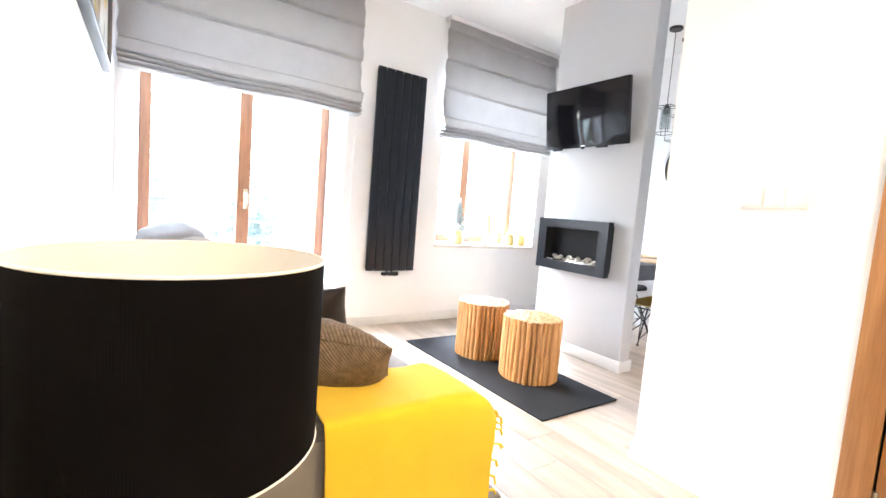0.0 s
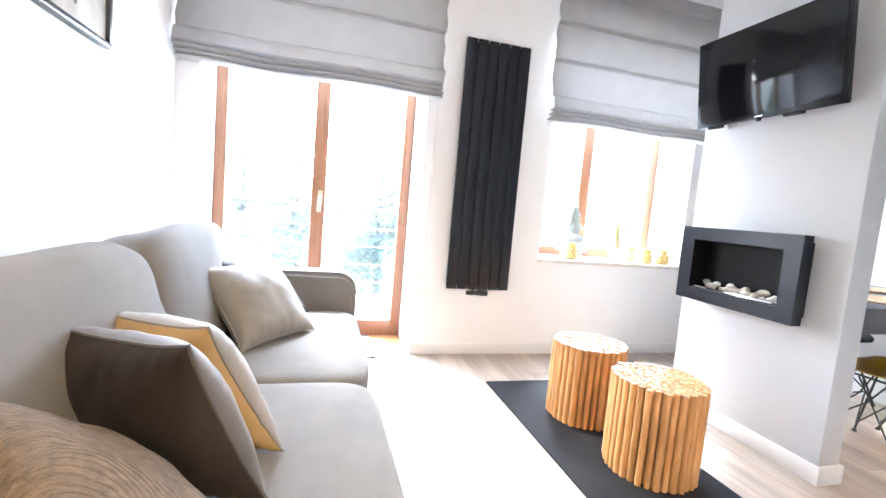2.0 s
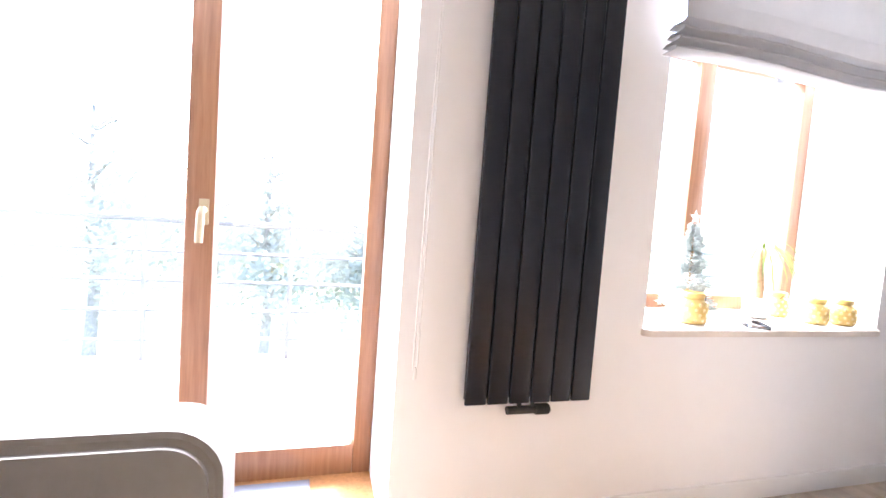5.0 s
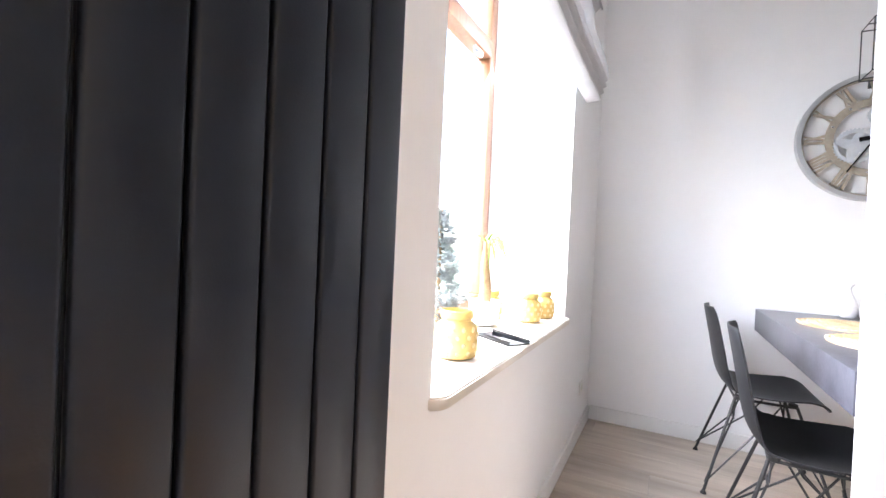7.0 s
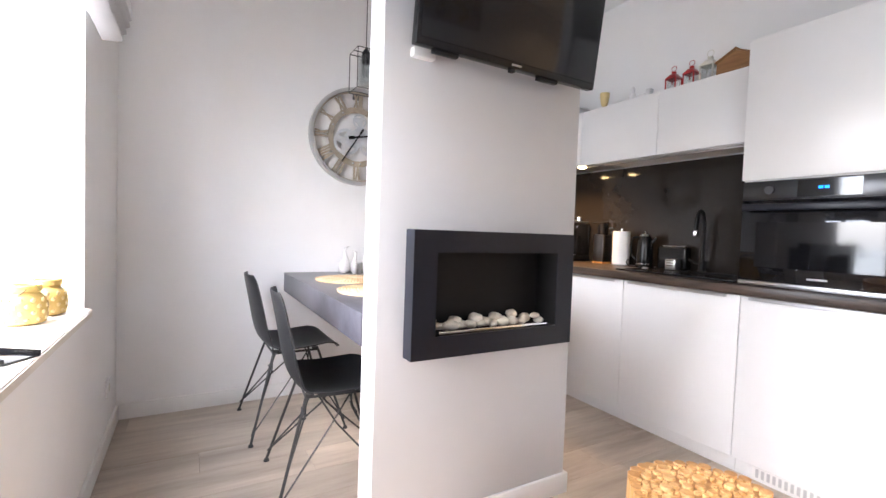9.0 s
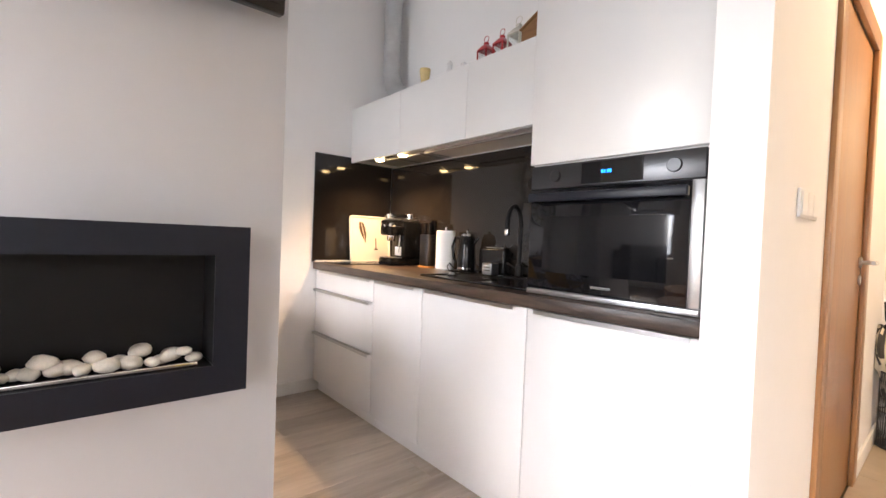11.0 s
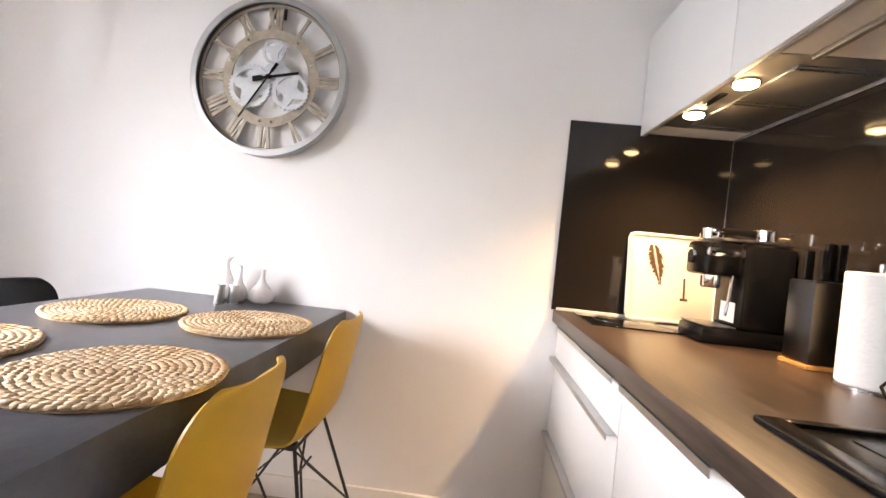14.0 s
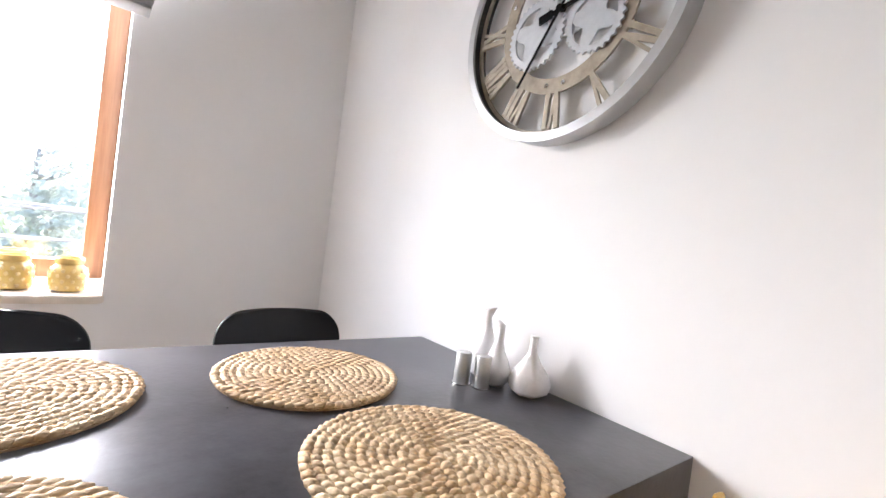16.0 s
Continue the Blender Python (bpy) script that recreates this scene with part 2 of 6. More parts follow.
M = dict(
    wall=material("wall_paint", (0.85, 0.84, 0.83), 0.75, vary=0.03, scale=1.5, bump=0.05, bump_scale=220),
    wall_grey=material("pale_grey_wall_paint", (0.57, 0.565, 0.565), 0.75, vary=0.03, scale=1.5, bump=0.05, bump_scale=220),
    ceiling=material("ceiling_paint", (0.85, 0.85, 0.84), 0.85, vary=0.03, scale=1.2, bump=0.1, bump_scale=160),
    white=material("white_painted_board", (0.80, 0.79, 0.77), 0.4, vary=0.04, scale=3, bump=0.04),
    gloss_white=material("white_gloss_lacquer", (0.76, 0.755, 0.745), 0.36, vary=0.03, scale=2, coat=0.12),
    plank=material("grey_oak_laminate", (0.56, 0.48, 0.395), 0.36, colour2=(0.33, 0.27, 0.21), scale=3.2, stretch=(3.2, 0.38, 1), random=0.15, bump=0.06, bump_scale=30),
    joint=material("dark_joint", (0.10, 0.085, 0.07), 0.8, vary=0.2),
    tile=material("beige_stone_tile", (0.44, 0.36, 0.26), 0.35, colour2=(0.32, 0.26, 0.19), scale=4, random=0.06, bump=0.06, bump_scale=20),
    grout=material("tile_grout", (0.35, 0.31, 0.26), 0.9, vary=0.2),
    frame_wood=material("varnished_window_wood", (0.29, 0.145, 0.075), 0.35, colour2=(0.20, 0.092, 0.045), scale=6, stretch=(9, 9, 0.5), bump=0.1),
    door_wood=material("brown_door_veneer", (0.42, 0.215, 0.085), 0.3, colour2=(0.27, 0.125, 0.045), scale=6, stretch=(9, 9, 0.5), bump=0.08),
    glass=glass("window_glass"),
    thin_glass=glass("clear_glass", (0.93, 0.95, 0.95), 0.14),
    blind=backlit(woven("grey_linen", (0.52, 0.505, 0.50), (0.44, 0.43, 0.43), 900, bump=0.25), (0.50, 0.49, 0.48), 0.32),
    anthracite=material("anthracite_powder_coat", (0.010, 0.0113, 0.0175), 0.34, spec=0.30, vary=0.12, scale=12, bump=0.05, bump_scale=400),
    # near-black enamel, darker than matt_black_metal, for the firebox and the tap
    deep_black=material("deep_black_enamel", (0.007, 0.0065, 0.0065), 0.6, vary=0.2, scale=14, spec=0.25),
    black=material("matt_black_metal", (0.018, 0.018, 0.019), 0.45, vary=0.15, scale=20, bump=0.04, bump_scale=300),
    black_gloss=material("black_gloss_glass", (0.006, 0.006, 0.007), 0.05, spec=0.6, vary=0.05, scale=2),
    oven_glass=material("dark_oven_glass", (0.005, 0.005, 0.006), 0.035, spec=0.5, vary=0.05, scale=2),
    panel_black=material("black_gloss_splashback", (0.018, 0.0145, 0.012), 0.05, spec=0.45, vary=0.1, scale=2),
    plastic_black=material("black_plastic", (0.006, 0.006, 0.0063), 0.24, spec=0.28, vary=0.1, scale=14, bump=0.04, bump_scale=300),
    chair_black=material("black_chair_shell", (0.010, 0.0105, 0.012), 0.42, spec=0.4, vary=0.1, scale=10, bump=0.05, bump_scale=350),
    chair_yellow=material("mustard_chair_shell", (0.52, 0.31, 0.012), 0.42, vary=0.05, scale=10, bump=0.05, bump_scale=350),
    steel=material("brushed_steel", (0.40, 0.40, 0.40), 0.28, 1.0, vary=0.1, scale=30, stretch=(1, 12, 12)),
    dark_steel=material("dark_brushed_steel", (0.10, 0.10, 0.105), 0.3, 1.0, vary=0.1, scale=30, stretch=(1, 12, 12)),
    panel_steel=material("smoked_steel", (0.085, 0.085, 0.088), 0.3, 1.0, vary=0.04, scale=14, stretch=(1, 8, 8)),
    chrome=material("chrome", (0.75, 0.75, 0.74), 0.08, 1.0, vary=0.04, scale=20),
    alu=material("satin_aluminium", (0.55, 0.55, 0.55), 0.35, 1.0, vary=0.06, scale=20),
    silver=material("silver_paint", (0.52, 0.52, 0.52), 0.35, 0.5, vary=0.08, scale=10),
    bronze=material("aged_brass_paint", (0.40, 0.345, 0.265), 0.5, 0.2, vary=0.25, scale=30, bump=0.1),
    gear=material("grey_gear_metal", (0.64, 0.66, 0.68), 0.4, 0.25, vary=0.12, scale=25),
    worktop=material("dark_wood_worktop", (0.085, 0.058, 0.042), 0.33, spec=0.35, colour2=(0.022, 0.016, 0.013), scale=9, stretch=(0.6, 6, 6), bump=0.1, bump_scale=80),
    table=material("slate_grey_laminate", (0.10, 0.10, 0.118), 0.30, colour2=(0.030, 0.030, 0.037), scale=6, bump=0.08, bump_scale=90),
    seagrass=material("plaited_seagrass", (0.72, 0.57, 0.38), 0.6, colour2=(0.46, 0.29, 0.13), scale=9, bump=0.35, bump_scale=300),
    sofa=woven("grey_taupe_upholstery", (0.22, 0.207, 0.192), (0.175, 0.163, 0.152), 1400, bump=0.3),
    cush_grey=material("dark_grey_satin", (0.030, 0.024, 0.023), 0.55, spec=0.2, vary=0.2, scale=9, bump=0.7, bump_scale=13, sheen=0.05),
    cush_taupe=material("taupe_grey_satin", (0.10, 0.088, 0.08), 0.5, vary=0.2, scale=8, bump=0.5, bump_scale=13, sheen=0.15),
    cush_silver=material("silver_grey_satin", (0.26, 0.235, 0.20), 0.45, vary=0.14, scale=7, bump=0.5, bump_scale=13, sheen=0.2),
    cush_beige=material("beige_satin", (0.46, 0.31, 0.13), 0.5, vary=0.14, scale=7, bump=0.45, bump_scale=13),
    throw=woven("yellow_wool", (0.84, 0.58, 0.003), (0.77, 0.51, 0.002), 900, bump=0.4),
    rug=woven("charcoal_rug_pile", (0.012, 0.013, 0.017), (0.008, 0.009, 0.012), 500, bump=0.8, sheen=0.0),
    branch=material("peeled_branch_wood", (0.56, 0.31, 0.11), 0.55, colour2=(0.40, 0.19, 0.055), scale=9, stretch=(6, 6, 0.8), random=0.12, bump=0.3, bump_scale=40),
    branch_end=material("sawn_branch_end", (0.62, 0.40, 0.17), 0.5, colour2=(0.46, 0.22, 0.06), scale=30, random=0.15, bump=0.2, bump_scale=120, coat=0.35),
    shade=woven("black_lampshade_cloth", (0.006, 0.0052, 0.006), (0.0045, 0.004, 0.0045), 1800, bump=0.2, sheen=0.0, spec=0.15),
    shade_in=material("cream_shade_lining", (0.85, 0.84, 0.80), 0.8, vary=0.03, scale=4),
    lamp_wood=material("orange_turned_wood", (0.55, 0.27, 0.07), 0.4, colour2=(0.38, 0.16, 0.035), scale=7, stretch=(6, 6, 1), bump=0.1),
    pebble=material("cream_pebble", (0.72, 0.66, 0.55), 0.6, vary=0.2, scale=30, random=0.12, bump=0.1, bump_scale=90),
    sill=material("pale_stone_sill", (0.70, 0.64, 0.56), 0.3, vary=0.1, scale=10),
    jar=material("amber_glazed_jar", (0.60, 0.42, 0.13), 0.25, vary=0.2, scale=25, coat=0.3),
    jar_dot=material("pale_jar_dots", (0.70, 0.54, 0.24), 0.3, vary=0.1, scale=30),
    ceramic=material("white_ceramic", (0.80, 0.78, 0.77), 0.28, vary=0.04, scale=8, coat=0.3),
    paper=material("white_kitchen_paper", (0.82, 0.81, 0.79), 0.9, vary=0.03, scale=12, bump=0.3, bump_scale=120),
    tray=material("cream_melamine", (0.80, 0.75, 0.62), 0.35, vary=0.05, scale=6),
    feather=material("brown_print", (0.10, 0.055, 0.025), 0.6, vary=0.3, scale=60),
    red=material("red_lacquer", (0.45, 0.012, 0.015), 0.3, vary=0.1, scale=14),
    cream=material("cream_lacquer", (0.66, 0.64, 0.55), 0.4, vary=0.08, scale=14),
    handle=material("old_gold_handle", (0.44, 0.37, 0.24), 0.4, 0.2, vary=0.06, scale=14),
    box_wood=material("brown_wooden_box", (0.30, 0.15, 0.055), 0.5, colour2=(0.20, 0.09, 0.03), scale=9, stretch=(1, 6, 6), bump=0.15),
    leaf=material("pale_green_leaf", (0.20, 0.28, 0.05), 0.5, vary=0.3, scale=20),
    fir=material("flocked_fir", (0.66, 0.69, 0.68), 0.8, vary=0.5, scale=40, colour2=(0.30, 0.36, 0.33)),
    stem=material("woody_stem", (0.36, 0.24, 0.12), 0.8, vary=0.3, scale=40, bump=0.3),
    screen=material("black_television_screen", (0.006, 0.006, 0.008), 0.09, spec=0.35, vary=0.05, scale=2),
    duct=material("grey_flexible_duct", (0.55, 0.55, 0.55), 0.4, 0.3, vary=0.1, scale=12),
    print_yellow=material("yellow_print", (0.62, 0.42, 0.03), 0.5, vary=0.3, scale=14),
    print_dark=material("dark_print", (0.10, 0.09, 0.085), 0.5, vary=0.4, scale=14),
    print_pale=material("pale_print", (0.60, 0.57, 0.52), 0.5, vary=0.25, scale=10),
    mat_grey=woven("blue_grey_mat", (0.20, 0.21, 0.25), (0.15, 0.16, 0.19), 500, bump=0.6, sheen=0.0),
    grass=material("ground_grass", (0.06, 0.09, 0.03), 0.9, vary=0.4, scale=0.6),
    slab=material("balcony_concrete", (0.34, 0.33, 0.31), 0.8, vary=0.15, scale=3, bump=0.2, bump_scale=40),
    rail=material("galvanised_rail", (0.16, 0.165, 0.17), 0.5, 0.3, vary=0.1, scale=14),
    bark=material("bark", (0.30, 0.28, 0.25), 0.9, vary=0.4, scale=12, bump=0.5),
    foliage=leaf("tree_foliage", (0.40, 0.43, 0.37)),
    blue_led=glowing("blue_display", (0.01, 0.22, 1.0), 0.3),
    bulb=glowing("warm_spot_glass", (1.0, 0.66, 0.28), 3.5),
    zebra=material("zebra_print", (0.66, 0.58, 0.44), 0.6, vary=0.12, scale=30),
    zebra_back=material("zebra_lining", (0.05, 0.045, 0.04), 0.7, vary=0.2, scale=20),
    patterned=material("brown_ribbed_weave", (0.27, 0.20, 0.13), 0.85, colour2=(0.15, 0.108, 0.07), scale=60, spec=0.2, sheen=0.05),
)
# ribs of the woven cushion
nt = M["patterned"].node_tree
wv = nt.nodes.new("ShaderNodeTexWave")
wv.bands_direction = 'DIAGONAL'
wv.inputs["Scale"].default_value, wv.inputs["Distortion"].default_value = 55, 1.5
wv.inputs["Detail Scale"].default_value = 14
nt.links.new(nt.nodes["Texture Coordinate"].outputs["Object"], wv.inputs[0])
bp = nt.nodes.new("ShaderNodeBump")
bp.inputs["Strength"].default_value, bp.inputs["Distance"].default_value = 0.9, 0.004
nt.links.new(wv.outputs["Fac"], bp.inputs["Height"])
nt.links.new(bp.outputs[0], nt.nodes["Principled BSDF"].inputs["Normal"])


# ---- builders ----
def box(x0, x1, y0, y1, z0, z1, bevel=0.0, bm=None, seg=2):
    """A box, bevelled, added to bm or to a new bmesh."""
    bm = bm or bmesh.new()
    m = Matrix.Translation(((x0 + x1) / 2, (y0 + y1) / 2, (z0 + z1) / 2)) @ Matrix.Diagonal((abs(x1 - x0), abs(y1 - y0), abs(z1 - z0), 1))
    got = bmesh.ops.create_cube(bm, size=1, matrix=m)
    if bevel:
        edges = list({e for v in got["verts"] for e in v.link_edges})
        bmesh.ops.bevel(bm, geom=edges, offset=bevel, segments=seg, affect='EDGES', profile=0.5)
    return bm


def lathe(profile, segments=32, bm=None, at=(0, 0, 0), squash=1.0):
    """A turned body from (radius, height) pairs."""
    bm = bm or bmesh.new()
    rings = []
    for r, z in profile:
        rings.append([bm.verts.new((at[0] + max(r, 1e-4) * math.cos(2 * math.pi * i / segments), at[1] + squash * max(r, 1e-4) * math.sin(2 * math.pi * i / segments), at[2] + z)) for i in range(segments)])
    for a, b in zip(rings, rings[1:]):
        for i in range(segments):
            bm.faces.new((a[i], a[(i + 1) % segments], b[(i + 1) % segments], b[i]))
    bm.faces.new(list(reversed(rings[0])))
    bm.faces.new(rings[-1])
    return bm


def tube(points, radius, sides=8, bm=None, taper=None):
    """A round bar along points."""
    bm = bm or bmesh.new()
    pts = [Vector(p) for p in points]
    rings = []
    side = None
    for i, p in enumerate(pts):
        d = (pts[min(i + 1, len(pts) - 1)] - pts[max(i - 1, 0)]).normalized()
        if side is None:
            side = d.orthogonal().normalized()
        side = (side - d * side.dot(d)).normalized()
        up = d.cross(side)
        r = radius if taper is None else radius + (taper - radius) * i / (len(pts) - 1)
        rings.append([bm.verts.new(p + r * (math.cos(2 * math.pi * k / sides) * side + math.sin(2 * math.pi * k / sides) * up)) for k in range(sides)])
    for a, b in zip(rings, rings[1:]):
        for k in range(sides):
            bm.faces.new((a[k], a[(k + 1) % sides], b[(k + 1) % sides], b[k]))
    bm.faces.new(list(reversed(rings[0])))
    bm.faces.new(rings[-1])
    return bm


def sheet(grid, thickness=0.0, bm=None, close=False):
    """A quad sheet over a grid of points, given thickness."""
    bm = bm or bmesh.new()
    rows = [[bm.verts.new(p) for p in row] for row in grid]
    for a, b in zip(rows, rows[1:]):
        for i in range(len(a) - 1):
            bm.faces.new((a[i], a[i + 1], b[i + 1], b[i]))
    bmesh.ops.recalc_face_normals(bm, faces=bm.faces)
    if thickness:
        bmesh.ops.solidify(bm, geom=list(bm.faces), thickness=thickness)
    return bm


def arc(cx, cz, r, a0, a1, n=10):
    return [(cx + r * math.cos(radians(a0 + (a1 - a0) * i / n)), cz + r * math.sin(radians(a0 + (a1 - a0) * i / n))) for i in range(n + 1)]


def mesh_of(name, bm, mat, smooth=35):
    bmesh.ops.recalc_face_normals(bm, faces=bm.faces)
    me = bpy.data.meshes.new(name)
    bm.to_mesh(me)
    bm.free()
    me.materials.append(M[mat])
    if smooth:
        me.shade_smooth()
        me.set_sharp_from_angle(angle=radians(smooth))
    return me


def part(name, bm, mat, parent, label="", smooth=35, at=None):
    ob = new(name, mesh_of(name, bm, mat, smooth))
    ob.parent = parent
    if at is not None:
        ob.matrix_basis = at
    if label:
        tagged(ob, label)
    return ob


def thing(name, label, category, at=(0, 0, 0), group="", turn=0):
    e = new(name)
    e.empty_display_size = 0.1
    e.matrix_basis = pose(*at, 0, 0, turn)
    return tagged(e, label, category, group)


def single(name, bm, mat, label, category, at=(0, 0, 0), group="", turn=0, smooth=35):
    ob = new(name, mesh_of(name, bm, mat, smooth))
    ob.matrix_basis = pose(*at, 0, 0, turn)
    return tagged(ob, label, category, group)


def structure(name, bm, mat, label="", category="", smooth=35):
    ob = new(name, mesh_of(name, bm, mat, smooth))
    return tagged(ob, label, category, "", "structure")


# ---- plan: x from -4.61 to 0, y from -4.95 to 0, ceiling 2.82 ----
XW, YS, CEIL = -4.61, -4.95, 2.82
PX0, PX1, PN, PS = -1.58, -1.455, -0.855, -1.712
BX, BY = -2.55, -2.46
KY = -3.12
D0, D1, DH = -4.485, -3.075, 2.5
W0, W1, WB, WH = -2.125, -0.825, 0.745, 2.5
WT = 0.55

structure("floor_slab", box(XW - 0.2, 0.2, YS - 0.2, 0.56, -0.2, -0.012), "joint", "dark floor base under the planks and tiles", "floor")
structure("ceiling", box(XW - 0.2, 0.2, YS - 0.2, WT, CEIL, CEIL + 0.2), "ceiling", "matt white painted ceiling", "ceiling")
bm = bmesh.new()
for x0, x1, z0, z1 in ((XW, D0, 0, CEIL), (D0, D1, DH, CEIL), (D1, W0, 0, CEIL), (W0, W1, 0, WB - 0.028), (W0, W1, WH, CEIL), (W1, 0.0, 0, CEIL)):
    box(x0, x1, 0, WT, z0, z1, bm=bm)
structure("wall_north", bm, "wall", "white painted outer wall with a balcony door and a window", "wall", 0)
structure("wall_east", box(0, 0.2, YS, WT, 0, CEIL), "wall", "white painted wall behind the dining table", "wall", 0)
structure("wall_west", box(XW - 0.2, XW, YS, WT, 0, CEIL), "wall", "white painted wall behind the sofa", "wall", 0)
structure("wall_south", box(XW, 0, YS - 0.2, YS, 0, CEIL), "wall", "white painted end wall of the hall", "wall", 0)
structure("wall_kitchen", box(BX, 0, KY - 0.1, KY, 0, CEIL), "wall", "white painted wall behind the kitchen units", "wall", 0)
bm = bmesh.new()
DY0, DY1, DZ = -3.20, -4.06, 2.04
box(BX, BX + 0.12, BY, KY, 0, CEIL, bm=bm)
box(BX, BX + 0.12, KY - 0.1, DY0, 0, CEIL, bm=bm)
box(BX, BX + 0.12, DY0, DY1, DZ, CEIL, bm=bm)
box(BX, BX + 0.12, DY1, YS, 0, CEIL, bm=bm)
structure("wall_hall", bm, "wall", "white painted wall between hall and kitchen", "wall", 0)
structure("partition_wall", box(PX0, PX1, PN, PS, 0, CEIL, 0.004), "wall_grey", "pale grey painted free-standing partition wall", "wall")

# skirting boards
bm = bmesh.new()
SK, ST = 0.085, 0.014
for b in ((D1 + 0.0, -ST - 0.0, -ST, 0), (-ST, 0, BY - 0.1, -ST), (XW, XW + ST, YS, 0)):
    box(*b, 0, SK, 0.003, bm)
structure("baseboard", bm, "white", "white painted skirting board", "skirting")
bm = bmesh.new()
box(PX0 - ST, PX0, PS - ST, PN + ST, 0, SK, 0.003, bm)
box(PX1, PX1 + ST, PS - ST, PN + ST, 0, SK, 0.003, bm)
box(PX0, PX1, PS - ST, PS, 0, SK, 0.003, bm)
box(PX0, PX1, PN, PN + ST, 0, SK, 0.003, bm)
structure("partition_baseboard", bm, "white", "white painted skirting round the partition", "skirting")
bm = bmesh.new()
box(BX - ST, BX, DY0 + 0.06, BY + ST, 0, SK, 0.003, bm)
box(BX - ST, BX, YS, DY1 - 0.06, 0, SK, 0.003, bm)
box(BX, BX + 0.12, BY, BY + ST, 0, SK, 0.003, bm)
box(XW + ST, BX - ST, YS, YS + ST, 0, SK, 0.003, bm)
structure("hall_baseboard", bm, "white", "white painted skirting board of the hall", "skirting")

# ---- balcony door and window ----
def glazed_frame(name, label, x0, x1, z0, z1, y, posts, rails, category):
    e = tagged(new(name), label, category, "", "structure")
    t, d = 0.075, 0.07
    part("frame_post", box(x0, x0 + t, y, y + d, z0, z1, 0.006), "frame_wood", e)
    part("frame_post", box(x1 - t, x1, y, y + d, z0, z1, 0.006), "frame_wood", e)
    part("frame_rail", box(x0 + t, x1 - t, y, y + d, z1 - t, z1, 0.006), "frame_wood", e)
    part("frame_rail", box(x0 + t, x1 - t, y, y + d, z0, z0 + rails[0], 0.006), "frame_wood", e)
    inner = [x0 + t] + posts + [x1 - t]
    for p in posts:
        part("mullion", box(p - 0.05, p + 0.05, y - 0.012, y + d, z0 + rails[0], z1 - t, 0.008), "frame_wood", e)
    for a, b in zip(inner, inner[1:]):
        a2, b2 = a + (0.05 if a in posts else 0), b - (0.05 if b in posts else 0)
        for zr in rails[1:]:
            part("transom", box(a2, b2, y - 0.006, y + d, zr - 0.04, zr + 0.04, 0.006), "frame_wood", e)
        zs = [z0 + rails[0]] + [q for zr in rails[1:] for q in (zr - 0.04, zr + 0.04)] + [z1 - t]
        for k in range(0, len(zs), 2):
            p = part("pane", box(a2 - 0.003, b2 + 0.003, y + 0.032, y + 0.038, zs[k] - 0.003, zs[k + 1] + 0.003), "glass", e, "", 0)
            p.visible_shadow = False
    return e


door = glazed_frame("balcony_door_1", "brown varnished wooden glazed balcony door, closed", D0, D1, 0, DH, 0.44, [-3.765], [0.13], "door")
h = part("door_handle", tube([(-3.75, 0.43, 1.075), (-3.75, 0.395, 1.075), (-3.752, 0.383, 1.062), (-3.755, 0.383, 0.955)], 0.014, 12), "handle", door, "cream metal lever handle")
part("handle_plate", box(-3.767, -3.733, 0.418, 0.429, 1.02, 1.115, 0.004), "handle", h)
window = glazed_frame("window_1", "brown varnished wooden window with an upper light", W0, W1, WB, WH, 0.40, [-1.55], [0.075, 2.02], "window")
part("hinge", box(-1.12, -1.03, 0.385, 0.398, 1.93, 1.955, 0.003), "dark_steel", window, "dark metal window catch")
SX0, SX1, SR_ = W0 - 0.015, W1 + 0.012, 0.05
outline = [(SX0, 0.40)] + [(SX0 + SR_ - SR_ * math.cos(radians(a)), -0.03 + SR_ - SR_ * math.sin(radians(a))) for a in range(0, 91, 15)]
outline += [(SX1 - SR_ + SR_ * math.sin(radians(a)), -0.03 + SR_ - SR_ * math.cos(radians(a))) for a in range(0, 91, 15)] + [(SX1, 0.40)]
bm = bmesh.new()
f = bm.faces.new([bm.verts.new((x, y, WB - 0.028)) for x, y in outline])
g = bmesh.ops.extrude_face_region(bm, geom=[f])
bmesh.ops.translate(bm, vec=(0, 0, 0.028), verts=[q for q in g["geom"] if isinstance(q, bmesh.types.BMVert)])
bmesh.ops.bevel(bm, geom=[e for e in bm.edges if abs(e.verts[0].co.z - e.verts[1].co.z) < 1e-6], offset=0.004, segments=2, affect='EDGES')
structure("window_sill", bm, "sill", "pale stone window sill with rounded corners", "sill")
structure("door_threshold", box(D0, D1, 0.0, 0.56, -0.012, 0.004), "door_wood", "brown wooden door threshold", "threshold")


